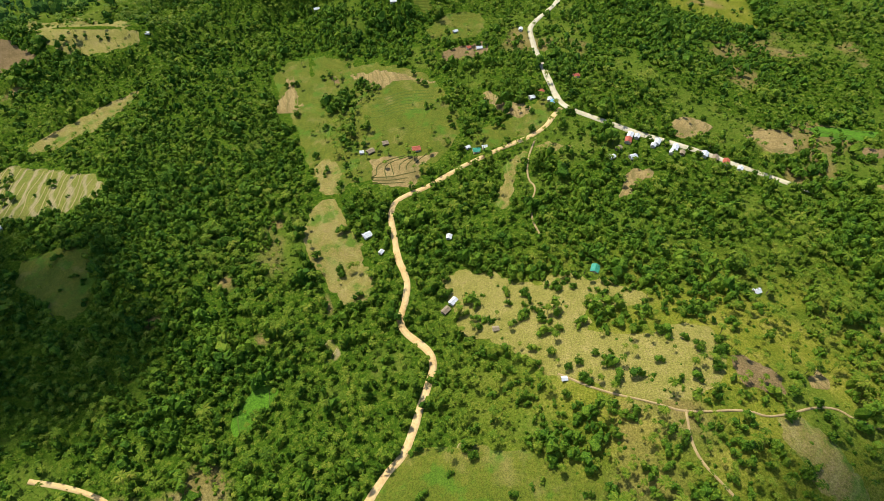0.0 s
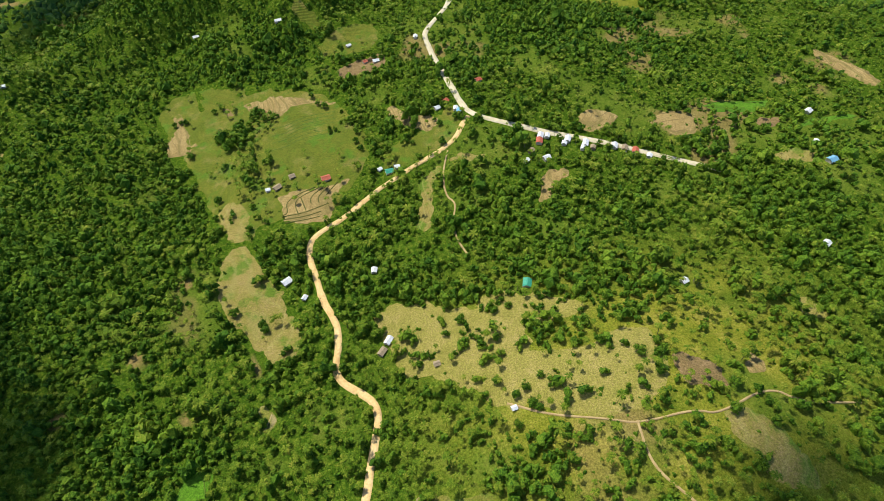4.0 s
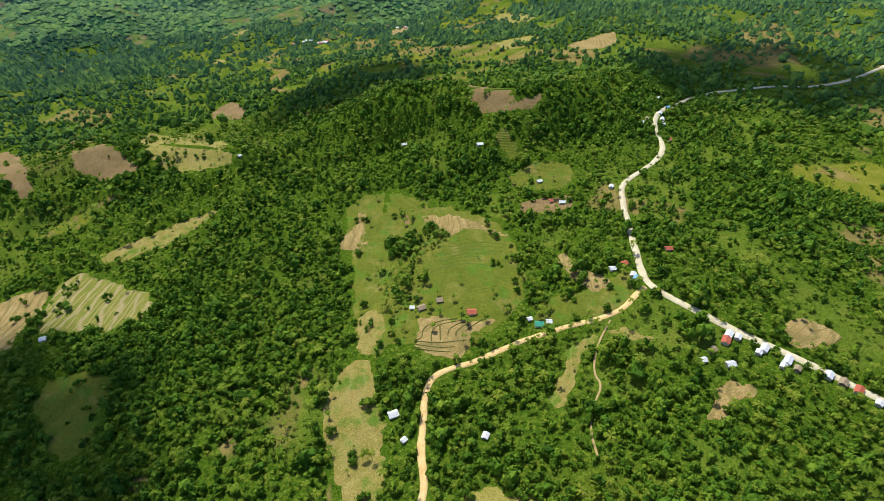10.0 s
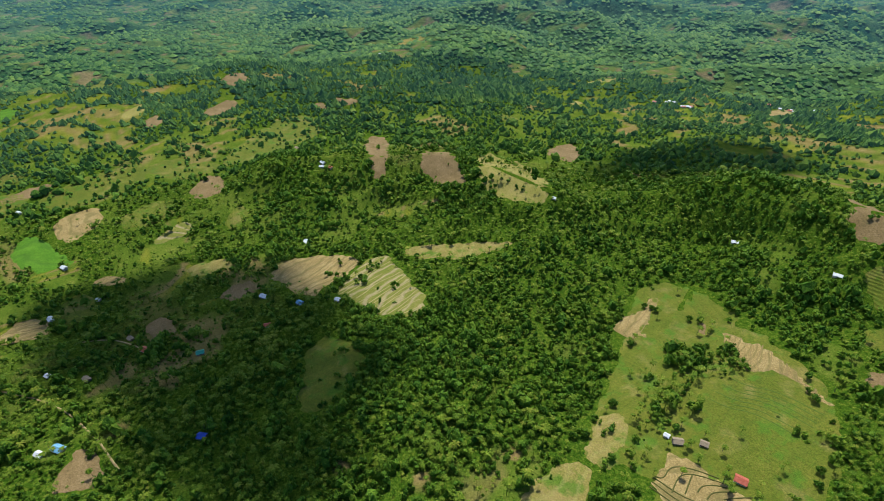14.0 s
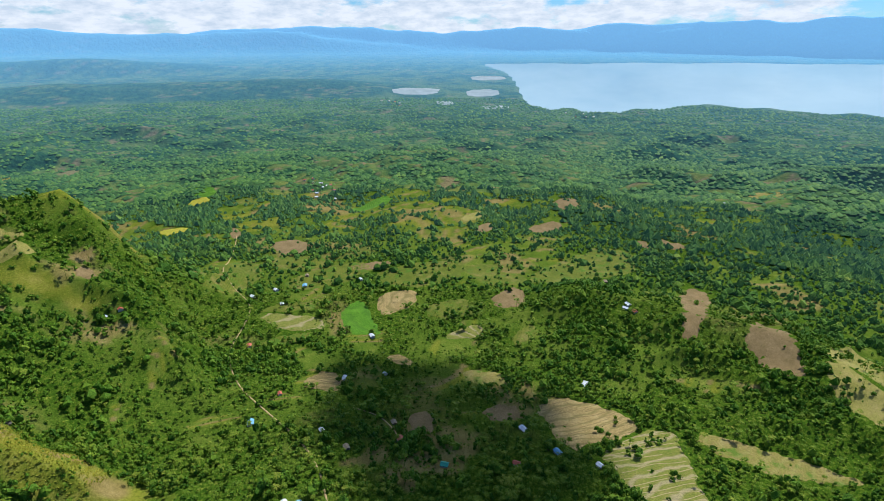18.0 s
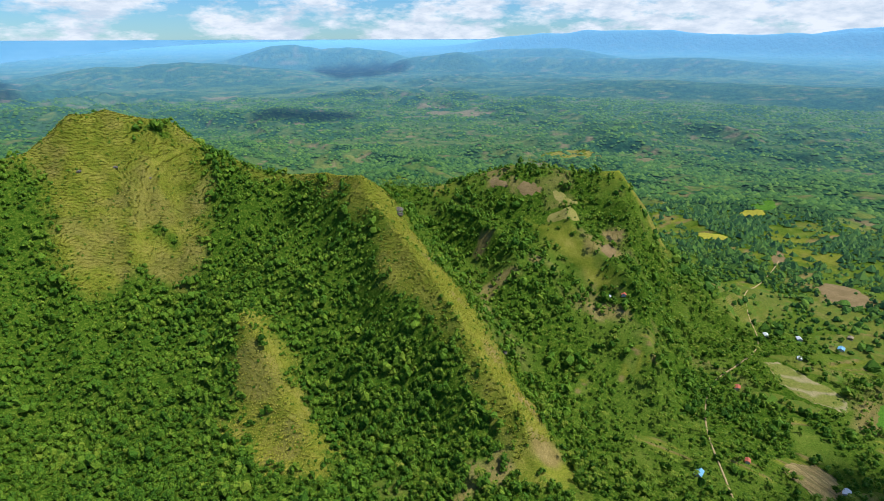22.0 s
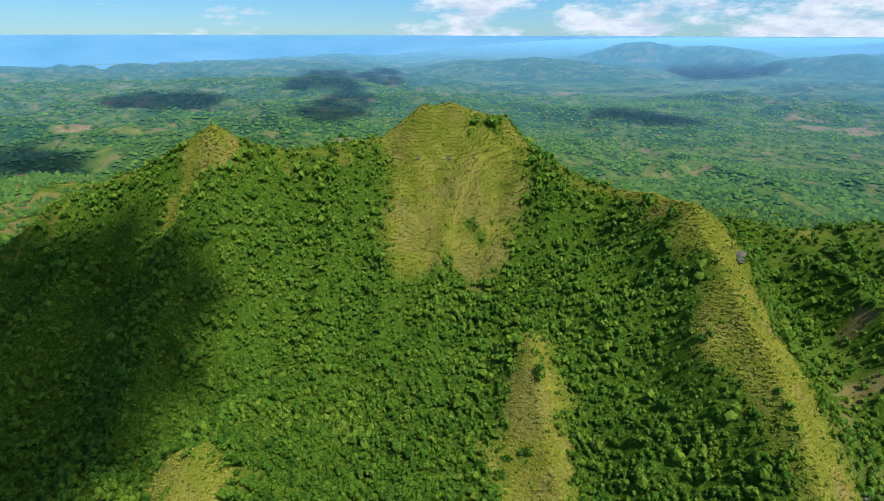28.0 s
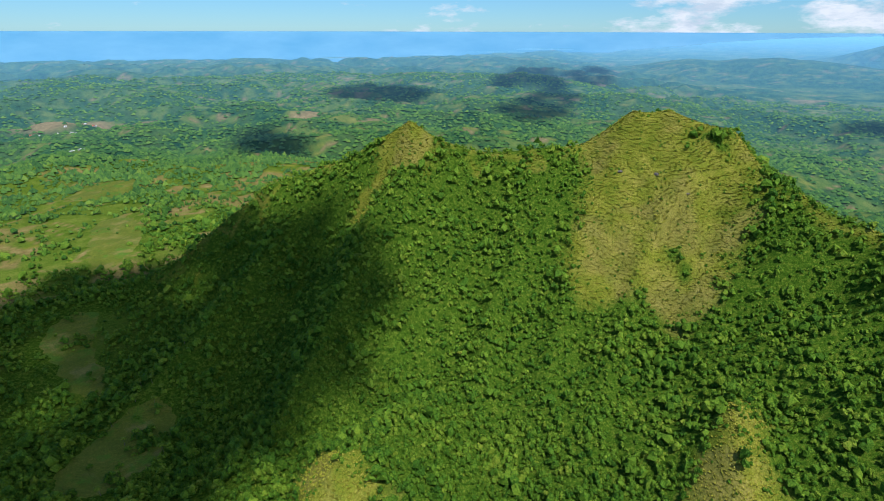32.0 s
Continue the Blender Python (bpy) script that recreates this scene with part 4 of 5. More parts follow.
pond([(-6278, 238), (-6554, 787), (-5806, 651), (-5812, 254)])
pond([(-8440, 1442), (-8429, 1900), (-7748, 1834), (-7603, 1347)])
pond([(-6275, 1036), (-6393, 1404), (-5664, 1285), (-5556, 956)])
pond([(-4843, 944), (-4869, 1193), (-4567, 1149), (-4575, 943)])
pond([(-5200, 592), (-5178, 744), (-4894, 718), (-4903, 588)])


# low dark banks between the beds of the stubble plot
m_bank = plain("grassy_bank", [(0.3, (0.05, 0.06, 0.012)), (0.7, (0.13, 0.13, 0.03))], 3)


def bank(line, owner=None, mat=None, wide=0.75, tall=1.05):
    p = rounded(line, 2, False)
    d = np.gradient(p, axis=0)
    d /= np.hypot(*d.T)[:, None]
    side = np.stack([-d[:, 1], d[:, 0]], -1)
    rows = []
    for u, up in ((-wide, 0.3), (-wide * 0.4, tall), (wide * 0.4, tall), (wide, 0.3)):
        q = p + side * u
        rows.append(np.concatenate([q, (height(q[:, 0], q[:, 1]) + up)[:, None]], -1))
    v = np.stack(rows, 1)
    n, k = v.shape[:2]
    i, j = np.meshgrid(np.arange(n - 1), np.arange(k - 1), indexing="ij")
    f = np.stack([i * k + j, i * k + j + 1, (i + 1) * k + j + 1, (i + 1) * k + j], -1).reshape(-1, 4)[:, ::-1]
    v = v.reshape(-1, 3)
    ob = mesh_object("bank", fold(v[:, 0], v[:, 1], v[:, 2]), f, mat or m_bank)
    ob.parent = owner or plot
    return ob


m_pale_bank = plain("pale_earth_bank", [(0.3, (0.30, 0.22, 0.09)), (0.7, (0.52, 0.42, 0.22))], 3)
m_dry_bank = plain("trodden_bank", [(0.3, (0.17, 0.12, 0.045)), (0.7, (0.30, 0.23, 0.09))], 3)
m_green_bank = plain("green_bank", [(0.3, (0.05, 0.10, 0.010)), (0.7, (0.12, 0.17, 0.02))], 3)


def bank_rows(owner, kind, ring, gap):
    """Banks across a field along its contour lines, broken where they reach the rim."""
    ring = [tuple(p) for p in outline(ring)]
    p = np.array(ring)
    mid = p.mean(0)
    e = 12.0
    slope = np.array([height(mid[0] + e, mid[1]) - height(mid[0] - e, mid[1]), height(mid[0], mid[1] + e) - height(mid[0], mid[1] - e)])
    slope /= max(np.hypot(*slope), 1e-6)
    along = np.array((-slope[1], slope[0]))
    reach = np.hypot(*(p - mid).T).max()
    for off in np.arange(-reach, reach, gap) + gap * 0.4:
        u = np.arange(-reach, reach, 5.0)
        q = mid + slope * (off + 4.5 * vnoise(u + off * 3, 0 * u + off, 34, 501))[:, None] + along * u[:, None]
        ok = inside(q[:, 0], q[:, 1], [tuple(mid + (np.array(c) - mid) * 0.95) for c in ring]) & (vnoise(u + 50 * off, 0 * u, 26, 503) > -0.45)
        run = []
        for good, point in zip(list(ok) + [False], list(q) + [None]):
            if good:
                run.append(tuple(point))
            else:
                if len(run) > 3:
                    bank(run, owner, {"terrace": m_pale_bank, "rice": m_green_bank}.get(kind, m_dry_bank), 0.6, 0.8)
                run = []


for owner, kind, ring in ROWS:
    if owner == plot:
        continue
    bank_rows(owner, kind, ring, {"tan": 9.0, "terrace": 8.0, "rice": 13.0}[kind])
for down in range(7):      # old terraces that curve round the knoll of the meadow
    bank([(-143, 574 - 7.2 * down), (-123, 574 - 7 * down), (-105, 586 - 7.3 * down), (-83, 590 - 7.6 * down), (-57, 588 - 7.8 * down)][down % 2:5 - (down == 4)], high_meadow, m_green_bank, 0.9, 0.8)
bank([(-127, 405), (-120, 408), (-124, 426), (-110, 438), (-89, 447)])
bank([(-108, 401), (-113, 420), (-110, 430), (-99, 438), (-84, 445)])
bank([(-94, 419), (-95, 428), (-88, 438), (-76, 445)])
bank([(-85, 419), (-86, 428), (-80, 437), (-72, 445)])
bank([(-76, 430), (-70, 439), (-61, 450)])
bank([(-127, 403), (-104, 404), (-87, 411), (-73, 416)])
bank([(-125, 398), (-102, 398), (-83, 404)])
bank([(-106, 432), (-100, 409)])
bank([(-124, 392), (-100, 393), (-85, 396)])

# ---- houses ----
def part(name, bm, mat, parent, label=""):
    """Links a bmesh as one mesh under a thing."""
    me = bpy.data.meshes.new(name)
    bm.to_mesh(me)
    bm.free()
    me.materials.append(mat)
    ob = new(name, me)
    ob.parent = parent
    return tagged(ob, label)


def slab(w, d, h, at=(0, 0, 0), tilt=0.0):
    """A box of that size round a place, turned about x."""
    bm = bmesh.new()
    bmesh.ops.create_cube(bm, size=1.0, matrix=Matrix.Translation(at) @ Matrix.Rotation(tilt, 4, "X") @ Matrix.Diagonal((w, d, h, 1)))
    return bm


m_wall = plain("plastered_wall", [(0.3, (0.40, 0.36, 0.30)), (0.7, (0.62, 0.58, 0.50))], 1.5)
m_board = plain("weathered_board", [(0.3, (0.14, 0.10, 0.07)), (0.7, (0.30, 0.23, 0.16))], 0.7)
m_glass, t, b = material("dark_pane", 0.15)
t.links.new(ramp(t, grain(t, 2), [(0.3, (0.02, 0.025, 0.03)), (0.7, (0.05, 0.06, 0.07))]), b.inputs["Base Color"])


def sheeting(name, stops):
    """Corrugated roof sheet: ribs, rust and fading."""
    m, t, b = material(name, 0.45)
    c = ramp(t, blend(t, 0.5, grain(t, 2.2), grain(t, 0.4)), stops)
    t.links.new(c, b.inputs["Base Color"])
    g = t.nodes.new("ShaderNodeTexCoord")
    w = node(t, "ShaderNodeTexWave", Scale=2.6, Distortion=0.0)
    t.links.new(g.outputs["Object"], w.inputs["Vector"])
    relief(t, b, w.outputs["Fac"], 0.5, 0.05)
    return m


ROOFS = {
    "zinc": (sheeting("zinc_sheet", [(0.3, (0.48, 0.49, 0.50)), (0.5, (0.70, 0.72, 0.74)), (0.75, (0.82, 0.83, 0.84))]), "small house with a pale zinc gable roof"),
    "rust": (sheeting("red_sheet", [(0.3, (0.26, 0.06, 0.035)), (0.5, (0.48, 0.12, 0.07)), (0.75, (0.62, 0.24, 0.16))]), "small house with a faded red metal roof"),
    "blue": (sheeting("blue_sheet", [(0.3, (0.10, 0.26, 0.42)), (0.5, (0.18, 0.42, 0.62)), (0.75, (0.36, 0.58, 0.72))]), "small house with a light blue metal roof"),
    "green": (sheeting("green_sheet", [(0.3, (0.03, 0.20, 0.13)), (0.5, (0.05, 0.33, 0.22)), (0.75, (0.15, 0.45, 0.32))]), "small house with a sea green metal roof"),
    "tarp": (sheeting("blue_tarp", [(0.3, (0.02, 0.06, 0.34)), (0.7, (0.05, 0.12, 0.55))]), "shelter under a deep blue tarpaulin roof"),
    "thatch": (plain("palm_thatch", [(0.3, (0.17, 0.12, 0.07)), (0.5, (0.32, 0.25, 0.16)), (0.75, (0.46, 0.39, 0.28))], 1.2, 0.95, 0.8, 0.2), "small hut with a grey-brown thatched roof"),
}


def build_house(kind, wide, deep, tall=2.7):
    """Walls on a footing under a gable roof with eaves; ridge along x."""
    roof, label = ROOFS[kind]
    ob = tagged(new("house"), label, "house", group="houses of the hamlets")
    walls = m_board if kind in ("thatch", "tarp") else m_wall
    part("footing", slab(wide + 0.3, deep + 0.3, 1.6, (0, 0, -0.6)), m_wall, ob)
    for y in (-deep / 2 + 0.08, deep / 2 - 0.08):
        part("wall", slab(wide, 0.16, tall, (0, y, 0.2 + tall / 2)), walls, ob)
    rise = deep * 0.24
    for x in (-wide / 2 + 0.08, wide / 2 - 0.08):
        bm = bmesh.new()
        f = [(-deep / 2 + 0.17, 0.2), (deep / 2 - 0.17, 0.2), (deep / 2 - 0.17, 0.2 + tall), (0, 0.2 + tall + rise), (-deep / 2 + 0.17, 0.2 + tall)]
        a = [bm.verts.new((x - 0.08, p, q)) for p, q in f]
        c = [bm.verts.new((x + 0.08, p, q)) for p, q in f]
        bm.faces.new(a[::-1]), bm.faces.new(c)
        for i in range(5):
            bm.faces.new((a[i], a[(i + 1) % 5], c[(i + 1) % 5], c[i]))
        bmesh.ops.recalc_face_normals(bm, faces=bm.faces)
        part("gable_wall", bm, walls, ob)
    lean = math.atan2(rise, deep / 2)
    run = (deep / 2 + 0.7) / math.cos(lean)
    for s in (-1, 1):
        mid = run / 2
        at = (0, s * math.cos(lean) * mid, 0.2 + tall + rise + 0.08 - math.sin(lean) * mid)
        part("roof_slope", slab(wide + 1.2, run, 0.09, at, -s * lean), roof, ob)
    part("ridge_cap", slab(wide + 1.3, 0.45, 0.08, (0, 0, 0.2 + tall + rise + 0.14)), roof, ob)
    part("door", slab(0.95, 0.06, 2.0, (0.3, deep / 2 + 0.01, 1.25)), m_board, ob)
    for x in (-wide * 0.3, wide * 0.32):
        frame_part = part("window", slab(1.25, 0.06, 1.05, (x, deep / 2 + 0.01, 1.65)), m_board, ob)
        part("pane", slab(1.05, 0.03, 0.85, (x, deep / 2 + 0.035, 1.65)), m_glass, frame_part)
    frame_part = part("window", slab(1.25, 0.06, 1.05, (0, -deep / 2 - 0.01, 1.65)), m_board, ob)
    part("pane", slab(1.05, 0.03, 0.85, (0, -deep / 2 - 0.035, 1.65)), m_glass, frame_part)
    return ob


PLANS = {}
HOMES = []


def house(kind, x, y, turn=0.0, wide=8.0, deep=6.0):
    z = float(height(x + np.array((-3, 3, -3, 3)), y + np.array((-3, -3, 3, 3))).min()) + 0.5
    HOMES.append((x, y))
    key = (kind, wide, deep)
    if key not in PLANS:
        PLANS[key] = build_house(kind, wide, deep)
        PLANS[key].matrix_world = pose(x, y, z, 0, 0, turn)
        return PLANS[key]
    return copy_thing(PLANS[key], pose(x, y, z, 0, 0, turn))


# along the dirt road
house("zinc", -122, 309, 35, 9, 7)
house("zinc", -104, 284, 60, 5, 4)
house("zinc", -31, 298, 80, 6, 5)
house("zinc", -26, 211, 55, 8, 5)
house("thatch", -33, 201, 50, 8, 5)
house("rust", -75, 458, 15, 10, 8)
house("thatch", -116, 471, 20, 7, 6)
house("thatch", -134, 456, 40, 9, 7)
house("zinc", -145, 455, 10, 5, 4)
house("green", 2, 448, 10, 9, 7)
house("zinc", 12, 452, 10, 6, 5)
house("zinc", -9, 455, 30, 5, 4)
house("green", 110, 234, 70, 9, 7)
house("zinc", 250, 203, 20, 6, 5)
house("zinc", 64, 112, 10, 4, 3)
house("thatch", 13, 174, 10, 5, 4)
# at the junction and along the main road
house("rust", 88, 543, 60, 9, 7)
house("zinc", 76, 535, 20, 7, 6)
house("zinc", 98, 524, 75, 7, 5)
house("blue", 101, 518, 75, 6, 5)
house("rust", 139, 577, 20, 8, 6)
house("zinc", 10, 679, 10, 9, 6)
house("rust", -6, 682, 30, 6, 5)
house("rust", 184, 440, 70, 10, 7)
house("zinc", 188, 449, 65, 9, 6)
house("zinc", 196, 447, 65, 7, 5)
house("zinc", 184, 410, 20, 8, 6)
house("zinc", 160, 411, 25, 6, 5)
house("thatch", 170, 425, 50, 7, 5)
house("zinc", 218, 436, 62, 10, 6)
house("zinc", 212, 430, 62, 6, 5)
house("zinc", 236, 424, 62, 11, 6)
house("zinc", 231, 417, 62, 8, 5)
house("thatch", 242, 415, 62, 6, 5)
house("zinc", 268, 413, 60, 9, 6)
house("thatch", 279, 408, 60, 8, 6)
house("rust", 290, 402, 60, 9, 6)
house("zinc", 303, 391, 55, 6, 5)
house("zinc", 157, 1038, 20, 8, 6)
house("blue", 168, 1000, 30, 8, 6)
house("zinc", 152, 957, 80, 9, 6)
house("zinc", 155, 940, 85, 9, 6)
house("zinc", 156, 924, 85, 8, 6)
house("thatch", 130, 930, 85, 7, 5)
house("zinc", 124, 915, 40, 8, 5)
house("rust", 162, 868, 60, 7, 5)
house("zinc", -130, 801, 15, 10, 7)
house("zinc", -266, 828, 30, 9, 7)
# eastern rice fields
house("zinc", 541, 440, 30, 9, 7)
house("blue", 504, 343, 15, 11, 8)
house("zinc", 508, 378, 40, 7, 5)
house("zinc", 418, 228, 30, 8, 6)
# the western hamlet
house("zinc", -571, 338, 30, 7, 6)
house("blue", -601, 296, 20, 9, 7)
house("zinc", -656, 267, 25, 11, 7)
house("rust", -586, 241, 60, 8, 6)
house("rust", -655, 105, 25, 11, 8)
house("green", -597, 156, 70, 9, 7)
house("tarp", -457, 111, 40, 9, 7)
house("thatch", -702, 97, 15, 8, 6)
house("thatch", -640, 37, 20, 9, 6)
house("zinc", -826, 22, 10, 10, 7)
house("zinc", -841, 85, 40, 6, 5)
house("blue", -714, -97, 10, 11, 8)
house("zinc", -680, 2, 30, 6, 5)
house("rust", -943, -150, 20, 10, 7)
house("rust", -782, -70, 20, 7, 5)
house("zinc", -749, 383, 20, 8, 6)
house("zinc", -925, 517, 40, 10, 7)
house("blue", -1178, -85, 10, 12, 9)
house("thatch", -1227, -86, 10, 9, 7)
house("zinc", -1198, 33, 20, 10, 7)
house("zinc", -1159, -142, 40, 9, 7)
house("zinc", -1127, -183, 40, 10, 7)
house("zinc", -1094, -119, 20, 8, 6)
house("zinc", -964, 62, 20, 10, 7)
house("zinc", -514, 718, 10, 7, 5)
house("zinc", -931, 523, 10, 10, 7)
house("rust", -910, 527, 10, 9, 7)
house("zinc", -755, 387, 60, 7, 5)
house("thatch", -1124, 561, 10, 10, 7)
house("zinc", -27, 729, 30, 7, 5)
house("zinc", 74, 716, 80, 7, 5)
house("blue", -538, -6, 30, 12, 8)
house("zinc", -543, -22, 30, 9, 6)
house("rust", -874, -313, 30, 9, 7)
house("zinc", -860, -330, 20, 8, 6)
# hamlets far off, in rows beside their lanes
spot = random.Random(12)
for cx, cy, count, span in ((-553, 1780, 8, 55), (-790, 1560, 10, 60), (-1668, 1180, 4, 40), (-2020, -145, 14, 110), (1550, -1560, 12, 160), (1900, -2000, 14, 190), (2090, -2280, 8, 120), (-4203, 1600, 6, 160), (-5000, 180, 8, 220)):
    for _ in range(count):
        hx, hy = cx + spot.uniform(-span, span), cy + spot.uniform(-span, span) * 0.6
        p = fold(hx, hy, float(height(hx, hy)) + 1)
        key = spot.choice((("zinc", 11, 7), ("zinc", 10, 7), ("rust", 10, 7), ("zinc", 10, 6)))
        if key not in PLANS:
            PLANS[key] = build_house(*key)
            PLANS[key].matrix_world = pose(*p, 0, 0, spot.uniform(0, 180))
        else:
            copy_thing(PLANS[key], pose(*p, 0, 0, spot.uniform(0, 180)))



# ---- woods ----
rng = np.random.default_rng(4)


def broadleaf_shape(rng, lobes, shards):
    """An uneven crown on a unit of height: a few lumpy boughs of foliage with loose sprays standing out of them; triangles."""
    v, f = [], []
    start = rng.random() * 6.283
    for k in range(lobes):
        a = start + k * 6.283 / max(lobes - 1, 1) + rng.normal(0, 0.3)
        out = 0.0 if k == lobes - 1 else rng.uniform(0.20, 0.34)
        c = np.array((out * math.cos(a), out * math.sin(a), rng.uniform(0.66, 0.76) if k == lobes - 1 else rng.uniform(0.42, 0.62)))
        size = rng.uniform(0.19, 0.27)
        b = len(v)
        v.append(c + (rng.normal(0, 0.05), rng.normal(0, 0.05), size * rng.uniform(0.75, 1.2)))
        for ring, (wide, up) in enumerate(((0.75, 0.42), (1.0, -0.45))):
            for j in range(4):
                t, w = (j + 0.5 * ring) * 1.5708 + rng.normal(0, 0.25), size * wide * rng.uniform(0.6, 1.3)
                v.append(c + (w * math.cos(t), w * math.sin(t), size * (up + rng.normal(0, 0.2))))
        for j in range(4):
            n = (j + 1) % 4
            f += [(b, b + 1 + j, b + 1 + n), (b + 1 + j, b + 5 + j, b + 1 + n), (b + 1 + n, b + 5 + j, b + 5 + n)]
        for _ in range(shards // lobes):
            u, w = rng.random() * 6.283, rng.uniform(-0.35, 1)
            q = math.sqrt(1 - w * w)
            n = np.array((q * math.cos(u), q * math.sin(u), w))
            p, n = c + n * size * rng.uniform(0.9, 1.3), n + rng.normal(0, 0.4, 3)
            n /= np.linalg.norm(n)
            s = np.cross(n, (0.3, 0.2, 0.9))
            s /= np.linalg.norm(s)
            o, wide, turn, b2 = np.cross(n, s), rng.uniform(0.045, 0.10), rng.random() * 6.283, len(v)
            v += [p + wide * (math.cos(h + turn) * s + math.sin(h + turn) * o) for h in (0, 2.3, 4.0)]
            f.append((b2, b2 + 1, b2 + 2))
    return np.array(v), np.array(f)


def palm_shape(rng, fronds):
    v, f = [], []
    for k in range(fronds):
        a = k * 2.4 + rng.normal(0, 0.15)
        lift = rng.uniform(-0.35, 0.75)
        c, s = math.cos(a), math.sin(a)
        length = rng.uniform(0.21, 0.28)
        b = len(v)
        v.append(np.array((0, 0, 0.86)))
        mid = np.array((c * length * 0.6, s * length * 0.6, 0.86 + length * (0.45 * lift)))
        tip = np.array((c * length, s * length, 0.86 + length * (0.45 * lift - 0.45)))
        side = np.array((-s, c, 0)) * (0.040 if fronds > 10 else 0.058)
        v.extend([mid + side - (0, 0, 0.02), mid - side - (0, 0, 0.02), tip])
        f.extend([(b, b + 2, b + 1), (b + 1, b + 2, b + 3)])
    b = len(v)
    for a in (0, 2.1, 4.2):
        v.append(np.array((0.016 * math.cos(a), 0.016 * math.sin(a), -0.02)))
    v.append(np.array((0, 0, 0.87)))
    f.extend([(b, b + 1, b + 3), (b + 1, b + 2, b + 3), (b + 2, b, b + 3)])
    return np.array(v), np.array(f)


def scatter(name, shapes, x, y, tall, mat, label, category, tone, squash=1.0, rounded_off=False):
    """Plants of those shapes at the places given, as one mesh of stuff."""
    vs, fs, ts, base = [], [], [], 0
    pick = rng.integers(0, len(shapes), len(x))
    z = height(x, y)
    for s, (sv, sf) in enumerate(shapes):
        w = np.where(pick == s)[0]
        if not len(w):
            continue
        a = rng.random(len(w)) * 6.283
        h = tall[w]
        wide = h * squash * rng.uniform(0.85, 1.2, len(w))
        ca, sa = np.cos(a)[:, None], np.sin(a)[:, None]
        px = (sv[None, :, 0] * ca - sv[None, :, 1] * sa) * wide[:, None] + x[w][:, None]
        py = (sv[None, :, 0] * sa + sv[None, :, 1] * ca) * wide[:, None] + y[w][:, None]
        pz = sv[None, :, 2] * h[:, None] + z[w][:, None]
        vs.append(fold(px, py, pz).reshape(-1, 3))
        fs.append((sf[None] + (np.arange(len(w)) * len(sv))[:, None, None] + base).reshape(-1, 3))
        ts.append(np.repeat(tone[w], len(sv)))
        base += len(w) * len(sv)
    if not vs:
        return None
    ob = mesh_object(name, np.concatenate(vs), np.concatenate(fs), mat, rounded_off)
    ob.data.attributes.new("tone", "FLOAT", "POINT").data.foreach_set("value", np.concatenate(ts).astype(np.float32))
    return tagged(ob, label, category, kind="stuff")


def spots(inner, outer, step):
    """A jittered grid of places between two ranges from the hub, where the film looks."""
    n = int(outer / step) + 1
    g = np.arange(-n, n + 1) * step
    x, y = np.meshgrid(g, g)
    x = x.ravel() + rng.uniform(-0.72, 0.72, x.size) * step + HUB[0]
    y = y.ravel() + rng.uniform(-0.72, 0.72, y.size) * step + HUB[1]
    r, az = np.hypot(x - HUB[0], y - HUB[1]), bearing(x, y)
    seen = (r >= inner) & (r < outer) & ((az < 246) | (az > 262) | (r < 420)) & ~((r < 190) & (az > 100) & (az < 240))
    return x[seen], y[seen]


# groves left standing in the meadows
GROVES = ((-182, 582, 32), (-160, 600, 18), (-166, 466, 19), (-170, 502, 23), (-175, 535, 14), (-40, 560, 13), (-25, 535, 12), (-110, 475, 5), (-36, 462, 8), (-150, 410, 12), (-185, 420, 8), (-205, 520, 9), (-62, 545, 7), (-55, 490, 9), (-30, 590, 14), (4, 512, 17), (-5, 480, 12), (-131, 261, 8), (-90, 300, 14), (-60, 415, 8), (-610, 425, 14), (232, -470, 20), (255, -560, 17), (222, -410, 9), (450, -600, 22), (482, -530, 14), (500, -640, 12))


def woods(x, y):
    """Chance that a tree stands there, and that it is a palm."""
    clear = np.maximum(openness(x, y) * 0.72, 1 - (1 - crest_grass(x, y)) ** 1.2 * 0.985)
    gaps = 0.6 + 0.4 * smooth(-0.85, -0.45, fbm(x, y, 45, 53, 2))
    chance = (1 - clear) * gaps * (1 - 0.9 * slips(x, y))
    ex, ey = x + 6 * vnoise(x, y, 17, 321), y + 6 * vnoise(x, y, 17, 323)
    for left, ring in CLEARED:
        chance = np.where(inside(ex, ey, ring), np.minimum(chance + 0.3, 1) * left, chance)
    chance = chance * (1 - 0.93 * np.maximum.reduce(farmland(x, y)))
    for cx, cy, wide in GROVES:
        chance = np.where(np.hypot(x - cx, y - cy) < wide * (1 + 0.35 * vnoise(x, y, 12, 57)), 0.95, chance)
    for half, line in WAYS:
        chance[beside(x, y, half, line)] = 0
    for hx, hy in HOMES:
        chance[(np.abs(x - hx) < 8) & (np.abs(y - hy + 3) < 11)] = 0
    hill = smooth(150, 350, -y) * smooth(-780, -600, x)
    palm = smooth(-0.35, 0.25, fbm(x, y, 130, 61, 3) + 0.12) * (1 - 0.93 * hill)
    dense = smooth(-560, -430, x) * (1 - smooth(-260, -190, x)) * smooth(60, 140, y)
    return chance, palm * (0.72 - 0.25 * dense)


def settled(shape, foot, stretch, spread=1.0):
    """The same crown brought down so that its skirts hang to the ground."""
    v, f = shape
    return np.stack([v[:, 0] * spread, v[:, 1] * spread, (v[:, 2] - foot) * stretch], -1), f


